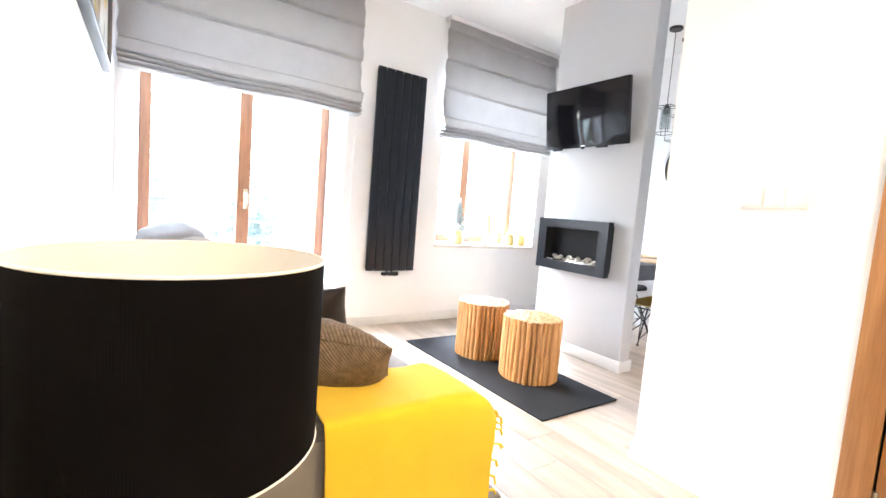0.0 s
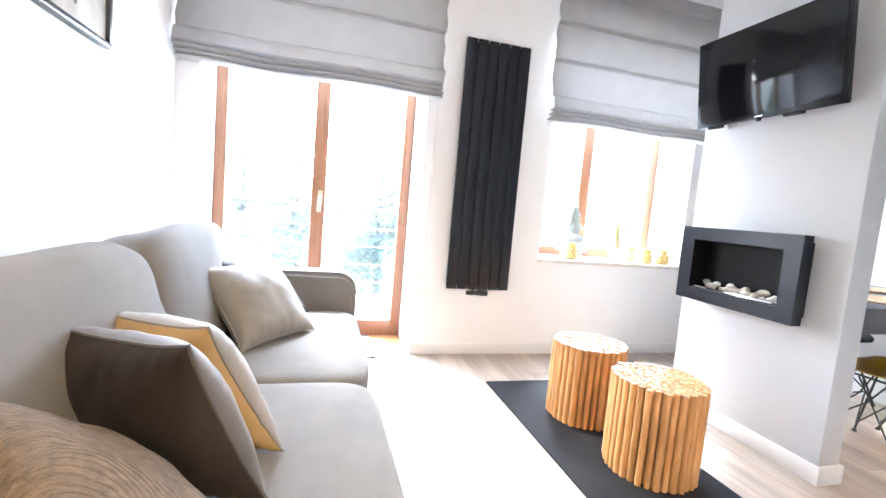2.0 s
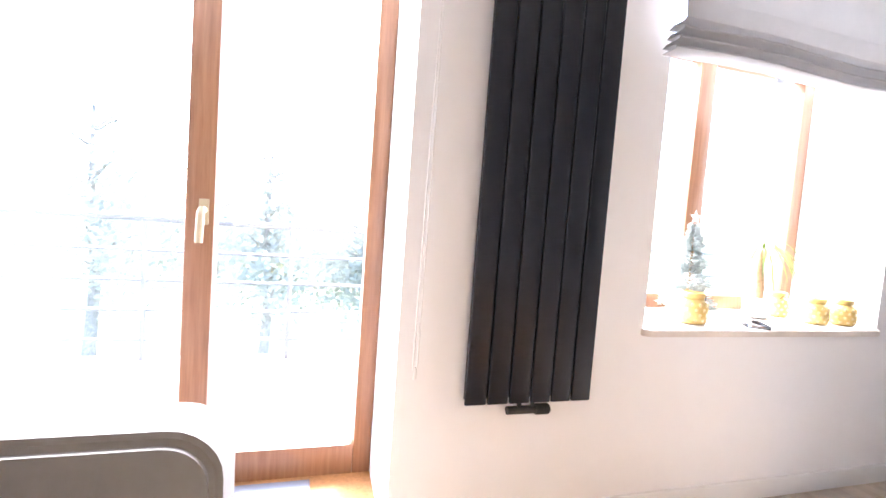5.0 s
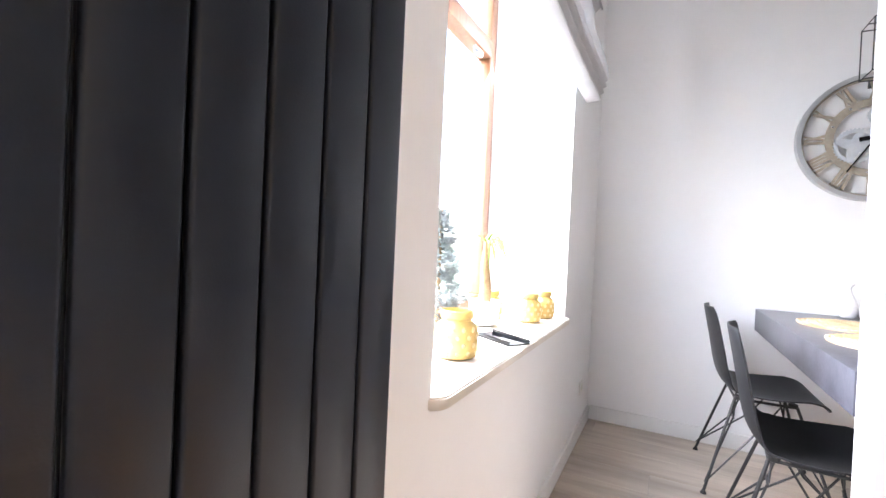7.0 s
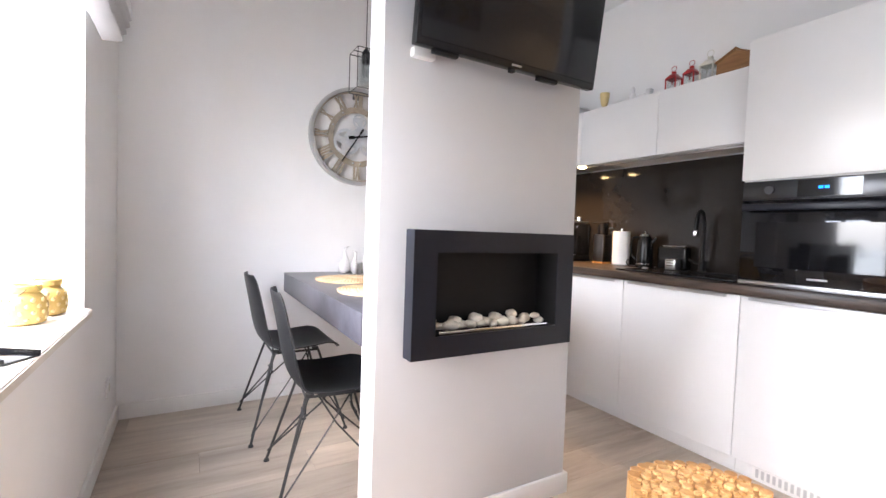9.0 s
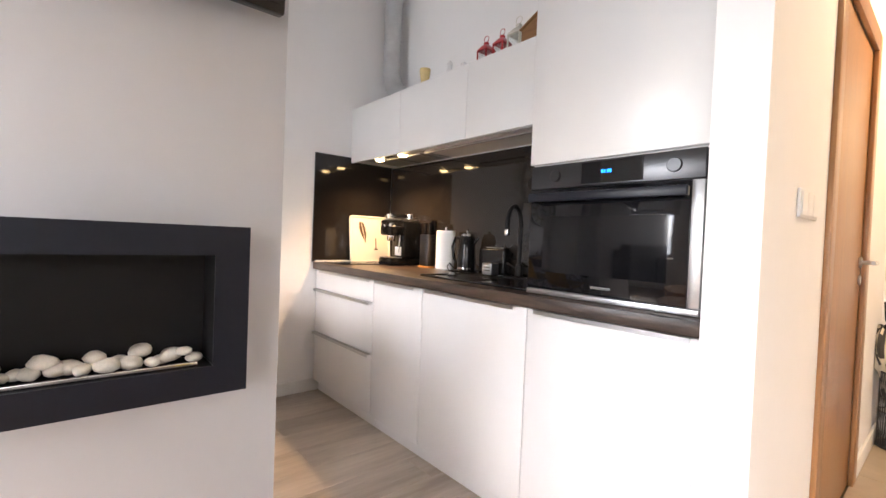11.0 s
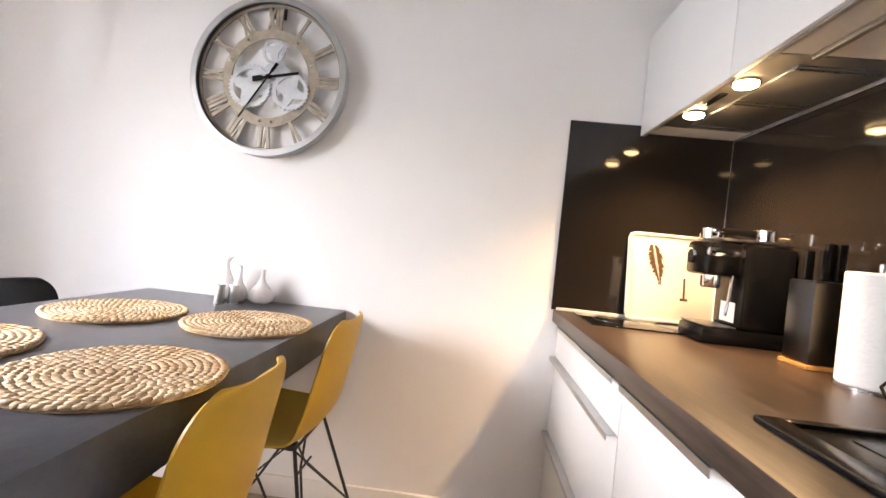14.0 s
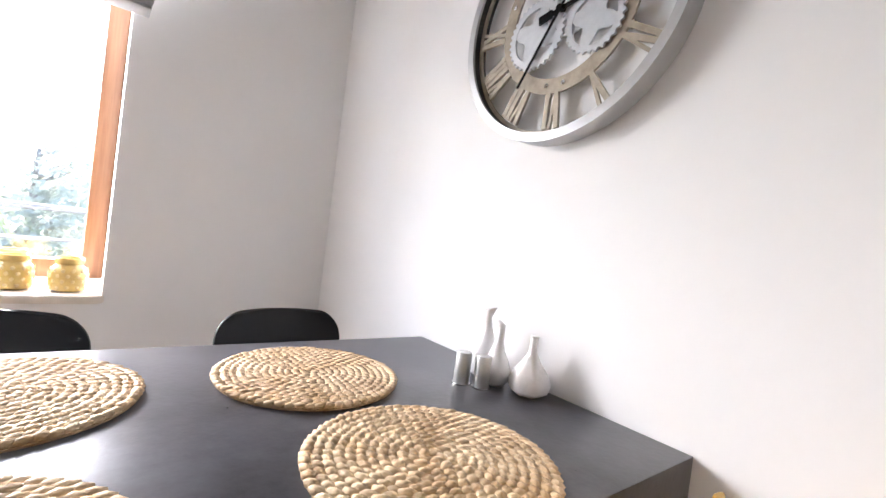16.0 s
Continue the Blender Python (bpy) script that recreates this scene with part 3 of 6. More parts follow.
def roman_blind(x0, x1, bottom, seed):
    rnd = random.Random(seed)
    e = thing("roman_blind", "grey linen roman blind, half drawn up in folds", "blind", ((x0 + x1) / 2, -0.05, bottom), "roman blinds")
    w, top = (x1 - x0) / 2, CEIL - bottom - 0.03
    nx = 48
    # cloth hanging in shallow bays, gathered in stacked folds at the foot
    prof = []
    z = top
    while z > 0.185:
        f = ((z - 0.17) % 0.26) / 0.26
        prof.append((-0.012 - 0.030 * (1 - f) ** 2, z, 0.3))
        z -= 0.02
    # a flat band, then three thin pleats that step back below it
    prof += [(-0.040, 0.176, 0.3), (-0.070, 0.172, 0.3), (-0.082, 0.164, 0.3), (-0.085, 0.130, 0.3), (-0.083, 0.096, 0.5), (-0.070, 0.088, 0.7), (-0.026, 0.087, 0.7)]
    for k in range(3):
        zz, yy = 0.082 - 0.030 * k, 0.010 * k
        prof += [(yy - 0.014, zz + 0.001, 0.9), (yy - 0.064, zz - 0.001, 1.1), (yy - 0.077, zz - 0.008, 1.2), (yy - 0.078, zz - 0.014, 1.2), (yy - 0.066, zz - 0.021, 1.1), (yy - 0.012, zz - 0.024, 0.9)]
    rows = []
    for n_, (y0, z, loose) in enumerate(prof):
        rows.append([(-w + 2 * w * i / nx + 0.005 * math.sin(z * 40 + seed), y0 + 0.006 * noise.noise((i * 0.35, z * 4, seed)), z + loose * 0.006 * (math.sin(i * 0.21 + seed) + 0.25 * noise.noise((i * 0.17, z * 9, seed)))) for i in range(nx + 1)])
    part("cloth", sheet(rows, 0.003), "blind", e, smooth=50)
    for z in (0.165 + 0.26, 0.165 + 0.52, 0.165 + 0.78):
        if z < top - 0.05:
            part("fold_seam", tube([(-w + 2 * w * i / 24, -0.044, z + 0.004 + 0.002 * math.sin(i * 0.42 + seed)) for i in range(25)], 0.004, 6), "blind", e)
    part("headrail", box(-w, w, -0.045, 0.048, top, top + 0.03, 0.003), "white", e)
    return e


roman_blind(-4.595, -3.005, 1.79, 1)
roman_blind(-2.195, -0.775, 1.75, 5)

# ---- radiator ----
rad = thing("radiator", "tall anthracite flat-panel wall radiator", "radiator", (-2.617, 0, 0.5))
RW = 0.475
for i in range(6):
    x = -RW / 2 + i * RW / 6
    part("panel", box(x + 0.0022, x + RW / 6 - 0.0022, -0.068, -0.056, 0, 1.725, 0.005, seg=3), "anthracite", rad)
    part("back_panel", box(x + 0.008, x + RW / 6 - 0.008, -0.040, -0.030, 0.01, 1.715, 0.003), "anthracite", rad)
for z in (0.03, 1.665):
    part("header_tube", box(-RW / 2 + 0.01, RW / 2 - 0.01, -0.056, -0.040, z, z + 0.035, 0.004), "anthracite", rad)
for x in (-0.15, 0.15):
    for z in (0.25, 1.45):
        part("bracket", box(x - 0.015, x + 0.015, -0.030, 0, z, z + 0.05, 0.003), "anthracite", rad)
v = part("valve", tube([(-0.075, -0.048, -0.03), (0.03, -0.048, -0.03)], 0.014, 14), "black", rad, "black radiator valve")
part("valve_head", lathe([(0.016, 0), (0.019, 0.004), (0.019, 0.05), (0.015, 0.055)], 16), "black", v, at=pose(0.03, -0.048, -0.03, 0, 90, 0))
for x in (-0.03, 0.02):
    part("pipe", tube([(x, -0.048, 0.03), (x, -0.048, -0.03), (x, -0.03, -0.045), (x, 0, -0.045)], 0.008, 8), "black", rad)

# ---- partition: television and fireplace ----
tv = thing("television", "black flat television tilted down on a wall bracket", "television", (PX0, -1.285, 1.63))
tilt = pose(-0.115, 0, 0, 0, -7, 0)
part("casing", box(0, 0.035, -0.375, 0.375, 0, 0.455, 0.005), "plastic_black", tv, at=tilt)
part("screen", box(-0.003, 0.004, -0.362, 0.362, 0.022, 0.443, 0.001), "screen", tv, "glossy black screen", at=tilt)
part("brand_strip", box(-0.004, -0.002, -0.02, 0.02, 0.008, 0.014), "alu", tv, at=tilt)
part("back_housing", box(0.035, 0.06, -0.28, 0.28, 0.02, 0.30, 0.012), "plastic_black", tv, at=tilt)
part("sensor", box(0.002, 0.02, 0.0, 0.02, -0.012, 0.001, 0.003), "plastic_black", tv, at=tilt)
for y in (-0.20, 0.22):
    part("socket_block", box(0.008, 0.03, y, y + 0.09, -0.012, 0.001, 0.003), "plastic_black", tv, at=tilt)
part("bracket_arm", tube([(-0.05, 0, 0.2), (0, 0, 0.2)], 0.03, 10), "black", tv)
part("wall_plate", box(-0.012, 0, -0.12, 0.12, 0.08, 0.32, 0.003), "black", tv)
part("cable_box", box(-0.03, 0, 0.26, 0.34, 0.0, 0.03, 0.004), "white", tv, "white cable cover")

fp = thing("wall_fireplace", "anthracite steel wall fireplace with cream pebbles", "fireplace", (PX0, -1.257, 0.675))
FW, FH, FD = 0.333, 0.405, 0.12
IY0, IY1, IZ0, IZ1 = -0.255, 0.25, 0.07, 0.335
bm = bmesh.new()
box(-FD, -FD + 0.004, -FW, FW, 0, IZ0, bm=bm)
box(-FD, -FD + 0.004, -FW, FW, IZ1, FH, bm=bm)
box(-FD, -FD + 0.004, -FW, IY0, IZ0, IZ1, bm=bm)
box(-FD, -FD + 0.004, IY1, FW, IZ0, IZ1, bm=bm)
part("front_frame", bm, "anthracite", fp, smooth=0)
GX = -0.062
for b in ((-FD + 0.004, GX, -FW, -FW + 0.004, 0, FH), (-FD + 0.004, GX, FW - 0.004, FW, 0, FH), (-FD + 0.004, GX, -FW + 0.004, FW - 0.004, FH - 0.004, FH), (-FD + 0.004, GX, -FW + 0.004, FW - 0.004, 0, 0.004)):
    part("casing_panel", box(*b), "anthracite", fp, smooth=0)
# the back box is a little smaller than the front
for b in ((GX, -0.001, -FW + 0.035, -FW + 0.039, 0.03, FH - 0.03), (GX, -0.001, FW - 0.039, FW - 0.035, 0.03, FH - 0.03), (GX, -0.001, -FW + 0.039, FW - 0.039, FH - 0.034, FH - 0.03), (GX, -0.001, -FW + 0.039, FW - 0.039, 0.03, 0.034)):
    part("back_box_panel", box(*b), "anthracite", fp, smooth=0)
for b in ((-0.006, -0.002, IY0 - 0.004, IY1 + 0.004, IZ0, IZ1), (-FD + 0.005, -0.007, IY0 - 0.004, IY0 - 0.001, IZ0, IZ1), (-FD + 0.005, -0.007, IY1 + 0.001, IY1 + 0.004, IZ0, IZ1), (-FD + 0.005, -0.007, IY0, IY1, IZ1, IZ1 + 0.004), (-FD + 0.005, -0.007, IY0, IY1, IZ0 - 0.004, IZ0)):
    part("firebox_panel", box(*b), "deep_black", fp, "matt black firebox", 0)
part("burner_rail", box(-FD + 0.012, -FD + 0.018, IY0 + 0.03, IY1 - 0.02, IZ0, IZ0 + 0.012, 0.002), "chrome", fp, "chrome burner edge")
rnd = random.Random(4)
for i in range(22):
    y = IY0 + 0.03 + (IY1 - IY0 - 0.06) * i / 21
    bm = bmesh.new()
    bmesh.ops.create_icosphere(bm, subdivisions=2, radius=1)
    r = rnd.uniform(0.014, 0.024)
    for vtx in bm.verts:
        vtx.co *= 1 + 0.18 * noise.noise(vtx.co * 1.3 + Vector((i * 3.0, 0, 0)))
    mx = Matrix.Translation((-0.045 + rnd.uniform(-0.02, 0.022), y, IZ0 + r * 0.75 + (0.018 if i % 4 == 1 else 0))) @ Matrix.Rotation(rnd.uniform(0, 3), 4, 'Z') @ Matrix.Diagonal((r * 1.25, r * 0.95, r * 0.75, 1))
    bmesh.ops.transform(bm, matrix=mx, verts=bm.verts)
    part("pebble", bm, "pebble", fp, smooth=180)

# ---- rug and stools ----
bm = box(-0.325, 0.325, -0.74, 0.74, 0, 0.012, 0.005)
single("rug", bm, "rug", "flat charcoal grey rectangular rug on the floor", "rug", (-2.355, -1.28, 0))


def branch_stool(at, seed, label):
    e = thing("stool", label, "stool", at, "branch stools", seed * 40)
    rnd = random.Random(seed)
    R, H, n = 0.178, 0.405, 34
    for i in range(n):
        a = 2 * math.pi * i / n
        r = rnd.uniform(0.0135, 0.0185)
        rad_ = R + rnd.uniform(-0.005, 0.004)
        pts = [(rad_ * math.cos(a) + 0.003 * noise.noise((i, k * 0.6, seed)), rad_ * math.sin(a) + 0.003 * noise.noise((i + 50, k * 0.6, seed)), rnd.uniform(0, 0.002) + H * k / 7) for k in range(8)]
        pts[-1] = (pts[-1][0], pts[-1][1], H + rnd.uniform(-0.006, 0.004))
        part("branch", tube(pts, r, 7), "branch", e, smooth=60)
    part("core", lathe([(R - 0.010, 0.004), (R - 0.010, H - 0.006)], 32), "branch", e)
    # sawn discs that make the seat
    bm = bmesh.new()
    placed = []
    for _ in range(2600):
        q = rnd.uniform(0.005, 0.020)
        rr = (R - 0.012) * math.sqrt(rnd.random())
        aa = rnd.uniform(0, 2 * math.pi)
        x, y = rr * math.cos(aa), rr * math.sin(aa)
        if all((x - a) ** 2 + (y - b) ** 2 > (q + c) ** 2 * 0.93 for a, b, c in placed):
            placed.append((x, y, q))
    for x, y, q in placed:
        lathe([(q, 0), (q, 0.022), (q * 0.85, 0.026)], 9, bm, (x, y, H - 0.024 + rnd.uniform(-0.001, 0.002)))
    tagged(part("seat_top", bm, "branch_end", e, "sawn branch ends set close together"), "sawn branch ends set close together", kind="stuff")
    return e


branch_stool((-2.295, -1.01, 0.012), 1, "round stool of peeled branches standing on the charcoal rug")
branch_stool((-2.28, -1.505, 0.012), 2, "round stool of peeled branches standing on the charcoal rug")

# ---- sofa ----
def puff(sx, sy, sz, n=14, power=3.2, wrinkle=0.0, seed=0, point=0.0):
    """A stuffed pad: a rounded box that swells in its middle."""
    bm = bmesh.new()
    bmesh.ops.create_cube(bm, size=2)
    bmesh.ops.subdivide_edges(bm, edges=list(bm.edges), cuts=n, use_grid_fill=True)
    for vtx in bm.verts:
        c = vtx.co
        d = (abs(c.x) ** power + abs(c.y) ** power + abs(c.z) ** power) ** (1 / power)
        c = c / d
        if wrinkle:
            c = c * (1 + wrinkle * noise.noise(c * 2.2 + Vector((seed, 0, 0))))
        vtx.co = (c.x * sx, c.y * sy, c.z * sz)
    return bm


sofa = thing("sofa", "grey taupe fabric two-seat sofa with loose cushions and a yellow throw", "sofa", (0, 0, 0))
SY0, SY1, SM = -2.70, -0.26, -1.475
bm = box(-4.55, -3.56, SY0 + 0.03, SY1 - 0.02, 0.06, 0.27, 0.02)
part("base", bm, "sofa", sofa)
for x in (-4.48, -3.58):
    for y in (SY0 + 0.1, SY1 - 0.1):
        part("foot", lathe([(0.02, 0), (0.026, 0.06)], 12, at=(x, y, 0)), "black", sofa)
for y0, y1 in ((-2.485, SM - 0.002), (SM + 0.002, -0.455)):
    part("seat_cushion", puff(0.405, (y1 - y0) / 2, 0.088, 22, 8, 0.010, y0), "sofa", sofa, at=pose(-3.91, (y0 + y1) / 2, 0.348))
    if y0 < -2:
        y0 = -2.64
    part("back_cushion", puff(0.15, (y1 - y0) / 2, 0.26, 26, 5.0, 0.035, y0 * 3), "sofa", sofa, at=pose(-4.285, (y0 + y1) / 2, 0.632, 0, -16, 0))
part("back_rest", box(-4.58, -4.40, -2.66, -0.30, 0.08, 0.70, 0.05, seg=4), "sofa", sofa)


def arm(y0, y1, top, front):
    prof = [(-4.5, 0.07), (-4.5, top)] + [(front - 0.115 + 0.11 * math.cos(radians(a)), top - 0.11 + 0.11 * math.sin(radians(a))) for a in range(90, -1, -15)] + [(front, 0.07)]
    bm = bmesh.new()
    f = bm.faces.new([bm.verts.new((x, y0, z)) for x, z in prof])
    g = bmesh.ops.extrude_face_region(bm, geom=[f])
    bmesh.ops.translate(bm, vec=(0, y1 - y0, 0), verts=[q for q in g["geom"] if isinstance(q, bmesh.types.BMVert)])
    bmesh.ops.bevel(bm, geom=[e for e in bm.edges if abs(e.verts[0].co.y - e.verts[1].co.y) < 1e-5], offset=0.025, segments=3, affect='EDGES')
    return bm


part("armrest", arm(-0.45, SY1, 0.64, -3.50), "sofa", sofa)
part("armrest", arm(SY0, -2.49, 0.60, -3.635), "sofa", sofa)


def cushion(size, thick, front, back, centre, across, up, label, seed):
    """A scatter cushion with drawn-out corners and gathered seams; its two faces may differ."""
    n = 30
    bm = bmesh.new()
    bmesh.ops.create_cube(bm, size=2)
    bmesh.ops.subdivide_edges(bm, edges=list(bm.edges), cuts=n, use_grid_fill=True)
    for vtx in bm.verts:
        x, y, z = vtx.co
        u, w = abs(x), abs(z)
        pinch = 1 - 0.09 * (1 - u * u * u) * w ** 3
        pinch2 = 1 - 0.09 * (1 - w * w * w) * u ** 3
        full = (max(0, 1 - u ** 2.4) * max(0, 1 - w ** 2.4)) ** 0.55
        soft = 0.14 * noise.noise((x * 1.5 + seed, z * 1.5, seed)) + 0.05 * noise.noise((x * 4 + seed, z * 4, 3))
        # gathers run in from the seams
        gather = 0.16 * (u ** 5 * noise.noise((seed, z * 9, y)) + w ** 5 * noise.noise((x * 9, seed, y))) * full ** 0.5
        vtx.co = (x * size * pinch2, y * (thick * (full + soft * full + gather) + 0.004), z * size * pinch)
    e = tagged(new("cushion"), label, "cushion", "scatter cushions")
    ax = Vector(across).normalized()
    az = (Vector(up) - ax * ax.dot(Vector(up))).normalized()
    turn = Matrix((ax, az.cross(ax), az)).transposed()
    e.matrix_basis = Matrix.Translation(centre) @ turn.to_4x4()
    cover = part("cover", bm, front, e, smooth=75)
    if back != front:
        cover.data.materials.append(M[back])
        for face in cover.data.polygons:
            face.material_index = 1 if face.center.y > 0 else 0
    ring = []
    for k in range(81):
        a = 8 * k / 80
        if a <= 2:
            x, z = -1, a - 1
        elif a <= 4:
            x, z = a - 3, 1
        elif a <= 6:
            x, z = 1, 5 - a
        else:
            x, z = 7 - a, -1
        u, w = abs(x), abs(z)
        ring.append((x * size * (1 - 0.09 * (1 - w ** 3) * u ** 3), 0.002 * noise.noise((k * 0.7, seed, 0)), z * size * (1 - 0.09 * (1 - u ** 3) * w ** 3)))
    part("seam", tube(ring, 0.004, 6), back, e)
    return e


cushion(0.225, 0.105, "patterned", "patterned", (-4.025, -2.355, 0.590), (0.343, -0.277, -0.04), (-0.12, -0.22, 0.24), "brown ribbed woven cushion leaning on the sofa arm", 1)
cushion(0.200, 0.085, "cush_grey", "cush_taupe", (-4.013, -2.075, 0.610), (0.312, -0.239, 0.03), (-0.084, -0.13, 0.334), "dark grey satin cushion on the sofa", 2)
cushion(0.198, 0.085, "cush_beige", "cush_silver", (-4.004, -1.89, 0.600), (0.290, -0.245, 0.03), (-0.162, -0.122, 0.347), "two-tone gold and silver grey satin cushion behind a dark one", 3)
cushion(0.205, 0.09, "cush_silver", "cush_silver", (-3.970, -0.985, 0.587), (0.225, 0.265, 0.005), (-0.25, 0.138, 0.286), "silver grey satin cushion on the sofa", 4)
cushion(0.190, 0.06, "cush_grey", "cush_grey", (-3.985, -0.745, 0.600), (0.19, 0.28, 0.0), (-0.24, 0.16, 0.29), "dark grey pleated cushion on the sofa", 5)
cushion(0.200, 0.07, "cush_taupe", "cush_taupe", (-4.10, -0.615, 0.635), (0.25, 0.30, 0.0), (-0.20, 0.15, 0.33), "grey brown cushion in the sofa corner", 6)

# throw over the arm
rows = []
for i in range(31):
    u = i / 30
    x = -4.12 + 0.475 * u
    row = []
    for k in range(34):
        s = k / 33
        if s < 0.28:
            y, z = -2.455 + 0.004, 0.44 + 0.165 * s / 0.28
        elif s < 0.34:
            y, z = -2.46 - 0.03 * (s - 0.28) / 0.06, 0.612
        elif s < 0.58:
            y, z = -2.49 - 0.22 * (s - 0.34) / 0.24, 0.615
        elif s < 0.64:
            y, z = -2.712 - 0.006 * (s - 0.58) / 0.06, 0.615 - 0.03 * (s - 0.58) / 0.06
        else:
            y, z = -2.722, 0.585 - 0.5 * (s - 0.64) / 0.36
        y -= 0.012 * max(0, noise.noise((u * 5, s * 2, 7))) if s > 0.6 else 0
        z += 0.006 * abs(noise.noise((u * 7, s * 5, 2)))
        over = min(0.105, max(0, x + 3.755))
        dip = 0.11 - math.sqrt(0.0121 - over * over)
        row.append((x - 0.03 * u * max(0, min(1, (s - 0.5) / 0.2)) + 0.012 * noise.noise((s * 4, u * 2, 9)), y, z - dip))
    rows.append(row)
throw = thing("throw_blanket", "bright yellow woollen throw with fringe over the sofa arm", "blanket")
part("cloth", sheet(rows, 0.006), "throw", throw, smooth=70)
rnd = random.Random(8)
bm = bmesh.new()
for k in range(46):
    p = rows[-1][min(33, 9 + k * 24 // 46)]
    q = Vector(p) + Vector((rnd.uniform(0.015, 0.03), rnd.uniform(-0.006, 0.006), rnd.uniform(-0.03, -0.012)))
    tube([p, (Vector(p) + q) / 2 + Vector((0.006, 0, 0.004)), q], 0.0028, 5, bm)
tagged(part("fringe", bm, "throw", throw), kind="stuff")

# ---- floor lamp ----
fl = thing("floor_lamp", "floor lamp with a black drum shade on wooden legs", "lamp", (-4.392, -2.872, 0))
SR, ZT, ZB = 0.179, 0.981, 0.725
bm = bmesh.new()
seg = 72
ra = [bm.verts.new((SR * math.cos(2 * math.pi * i / seg), SR * math.sin(2 * math.pi * i / seg), ZB)) for i in range(seg)]
rb = [bm.verts.new((SR * math.cos(2 * math.pi * i / seg), SR * math.sin(2 * math.pi * i / seg), ZT)) for i in range(seg)]
for i in range(seg):
    bm.faces.new((ra[i], ra[(i + 1) % seg], rb[(i + 1) % seg], rb[i]))
bm2 = bm.copy()
bmesh.ops.solidify(bm, geom=list(bm.faces), thickness=-0.0016)
sh = part("shade", bm, "shade", fl, "black cloth drum shade")
for vtx in bm2.verts:
    vtx.co.x *= 0.988
    vtx.co.y *= 0.988
part("lining", bm2, "shade_in", sh, "cream shade lining")
for z in (ZT, ZB):
    part("hem", tube([(0.997 * SR * math.cos(a * math.pi / 36), 0.997 * SR * math.sin(a * math.pi / 36), z) for a in range(73)], 0.0022, 6), "shade_in", sh)
part("stem", tube([(0, 0, 0.5), (0, 0, 0.72)], 0.014, 12), "black", fl)
part("socket", lathe([(0.02, 0), (0.022, 0.06), (0.014, 0.07)], 16, at=(0, 0, 0.72)), "black", fl)
part("bulb", lathe([(0.012, 0), (0.03, 0.04), (0.034, 0.065), (0.024, 0.095), (0.004, 0.105)], 20, at=(0, 0, 0.79)), "ceramic", fl)
for k in range(3):
    a = radians(20 + 120 * k)
    part("spoke", tube([(0.02 * math.cos(a), 0.02 * math.sin(a), 0.77), (0.99 * SR * math.cos(a), 0.99 * SR * math.sin(a), ZB + 0.02)], 0.002, 5), "black", fl)
    b = radians(-35 + 120 * k)
    part("leg", tube([(0.035 * math.cos(b), 0.035 * math.sin(b), 0.60), (0.15 * math.cos(b), 0.15 * math.sin(b), 0.012)], 0.026, 12, taper=0.017), "lamp_wood", fl, "orange turned wooden leg")
part("hub", lathe([(0.055, 0.53), (0.062, 0.545), (0.062, 0.60), (0.05, 0.615)], 24), "lamp_wood", fl)

# ---- picture on the west wall ----
pic = thing("picture", "framed yellow and grey abstract print on the wall", "picture", (XW, -1.55, 1.58))
PWID, PHEI = 0.66, 0.75
part("canvas", box(0.004, 0.018, -PWID + 0.02, PWID - 0.02, 0.02, PHEI - 0.02), "print_pale", pic)
for a, b, c, d in ((-PWID, PWID, 0, 0.022), (-PWID, PWID, PHEI - 0.022, PHEI), (-PWID, -PWID + 0.022, 0.022, PHEI - 0.022), (PWID - 0.022, PWID, 0.022, PHEI - 0.022)):
    part("frame", box(0, 0.034, a, b, c, d, 0.002), "dark_steel", pic, "slim silver frame")
rnd = random.Random(3)
for k in range(34):
    y, z = rnd.uniform(-0.6, 0.55), rnd.uniform(0.03, 0.5)
    w_, h_ = rnd.uniform(0.012, 0.05), rnd.uniform(0.05, 0.2)
    pts = [(0.0185 + 0.0004 * (k % 5), y + w_ * math.cos(t * 0.63) * (1 + 0.3 * noise.noise((k, t, 0))), z + h_ * (0.5 + 0.5 * math.sin(t * 0.63)) * (1 + 0.2 * noise.noise((k, t, 5)))) for t in range(10)]
    bm = bmesh.new()
    bm.faces.new([bm.verts.new(p) for p in pts])
    part("paint_stroke", bm, ("print_yellow", "print_dark", "print_yellow", "cush_beige")[k % 4], pic, smooth=0)

# ---- kitchen ----
FY = -2.53


def base_unit(x0, x1, fronts, label, handles):
    e = thing("base_cabinet", label, "cabinet", (0, 0, 0), "kitchen base units")
    part("body", box(x0 + 0.001, x1 - 0.001, KY + 0.01, FY - 0.020, 0.075, 0.833), "white", e)
    part("plinth", box(x0, x1, FY - 0.055, FY - 0.042, 0, 0.073), "gloss_white", e)
    for (z0, z1), hnd in zip(fronts, handles):
        d = part("drawer_front" if len(fronts) > 1 else "door", box(x0 + 0.001, x1 - 0.001, FY - 0.019, FY, z0, z1, 0.0005), "gloss_white", e)
        if hnd:
            a, b = hnd
            bm = box(a, b, FY - 0.004, FY + 0.022, z1 + 0.0005, z1 + 0.0025)
            box(a, b, FY + 0.020, FY + 0.022, z1 - 0.012, z1 + 0.0005, bm=bm)
            part("handle", bm, "alu", d, "thin satin aluminium edge pull", 0)
    return e


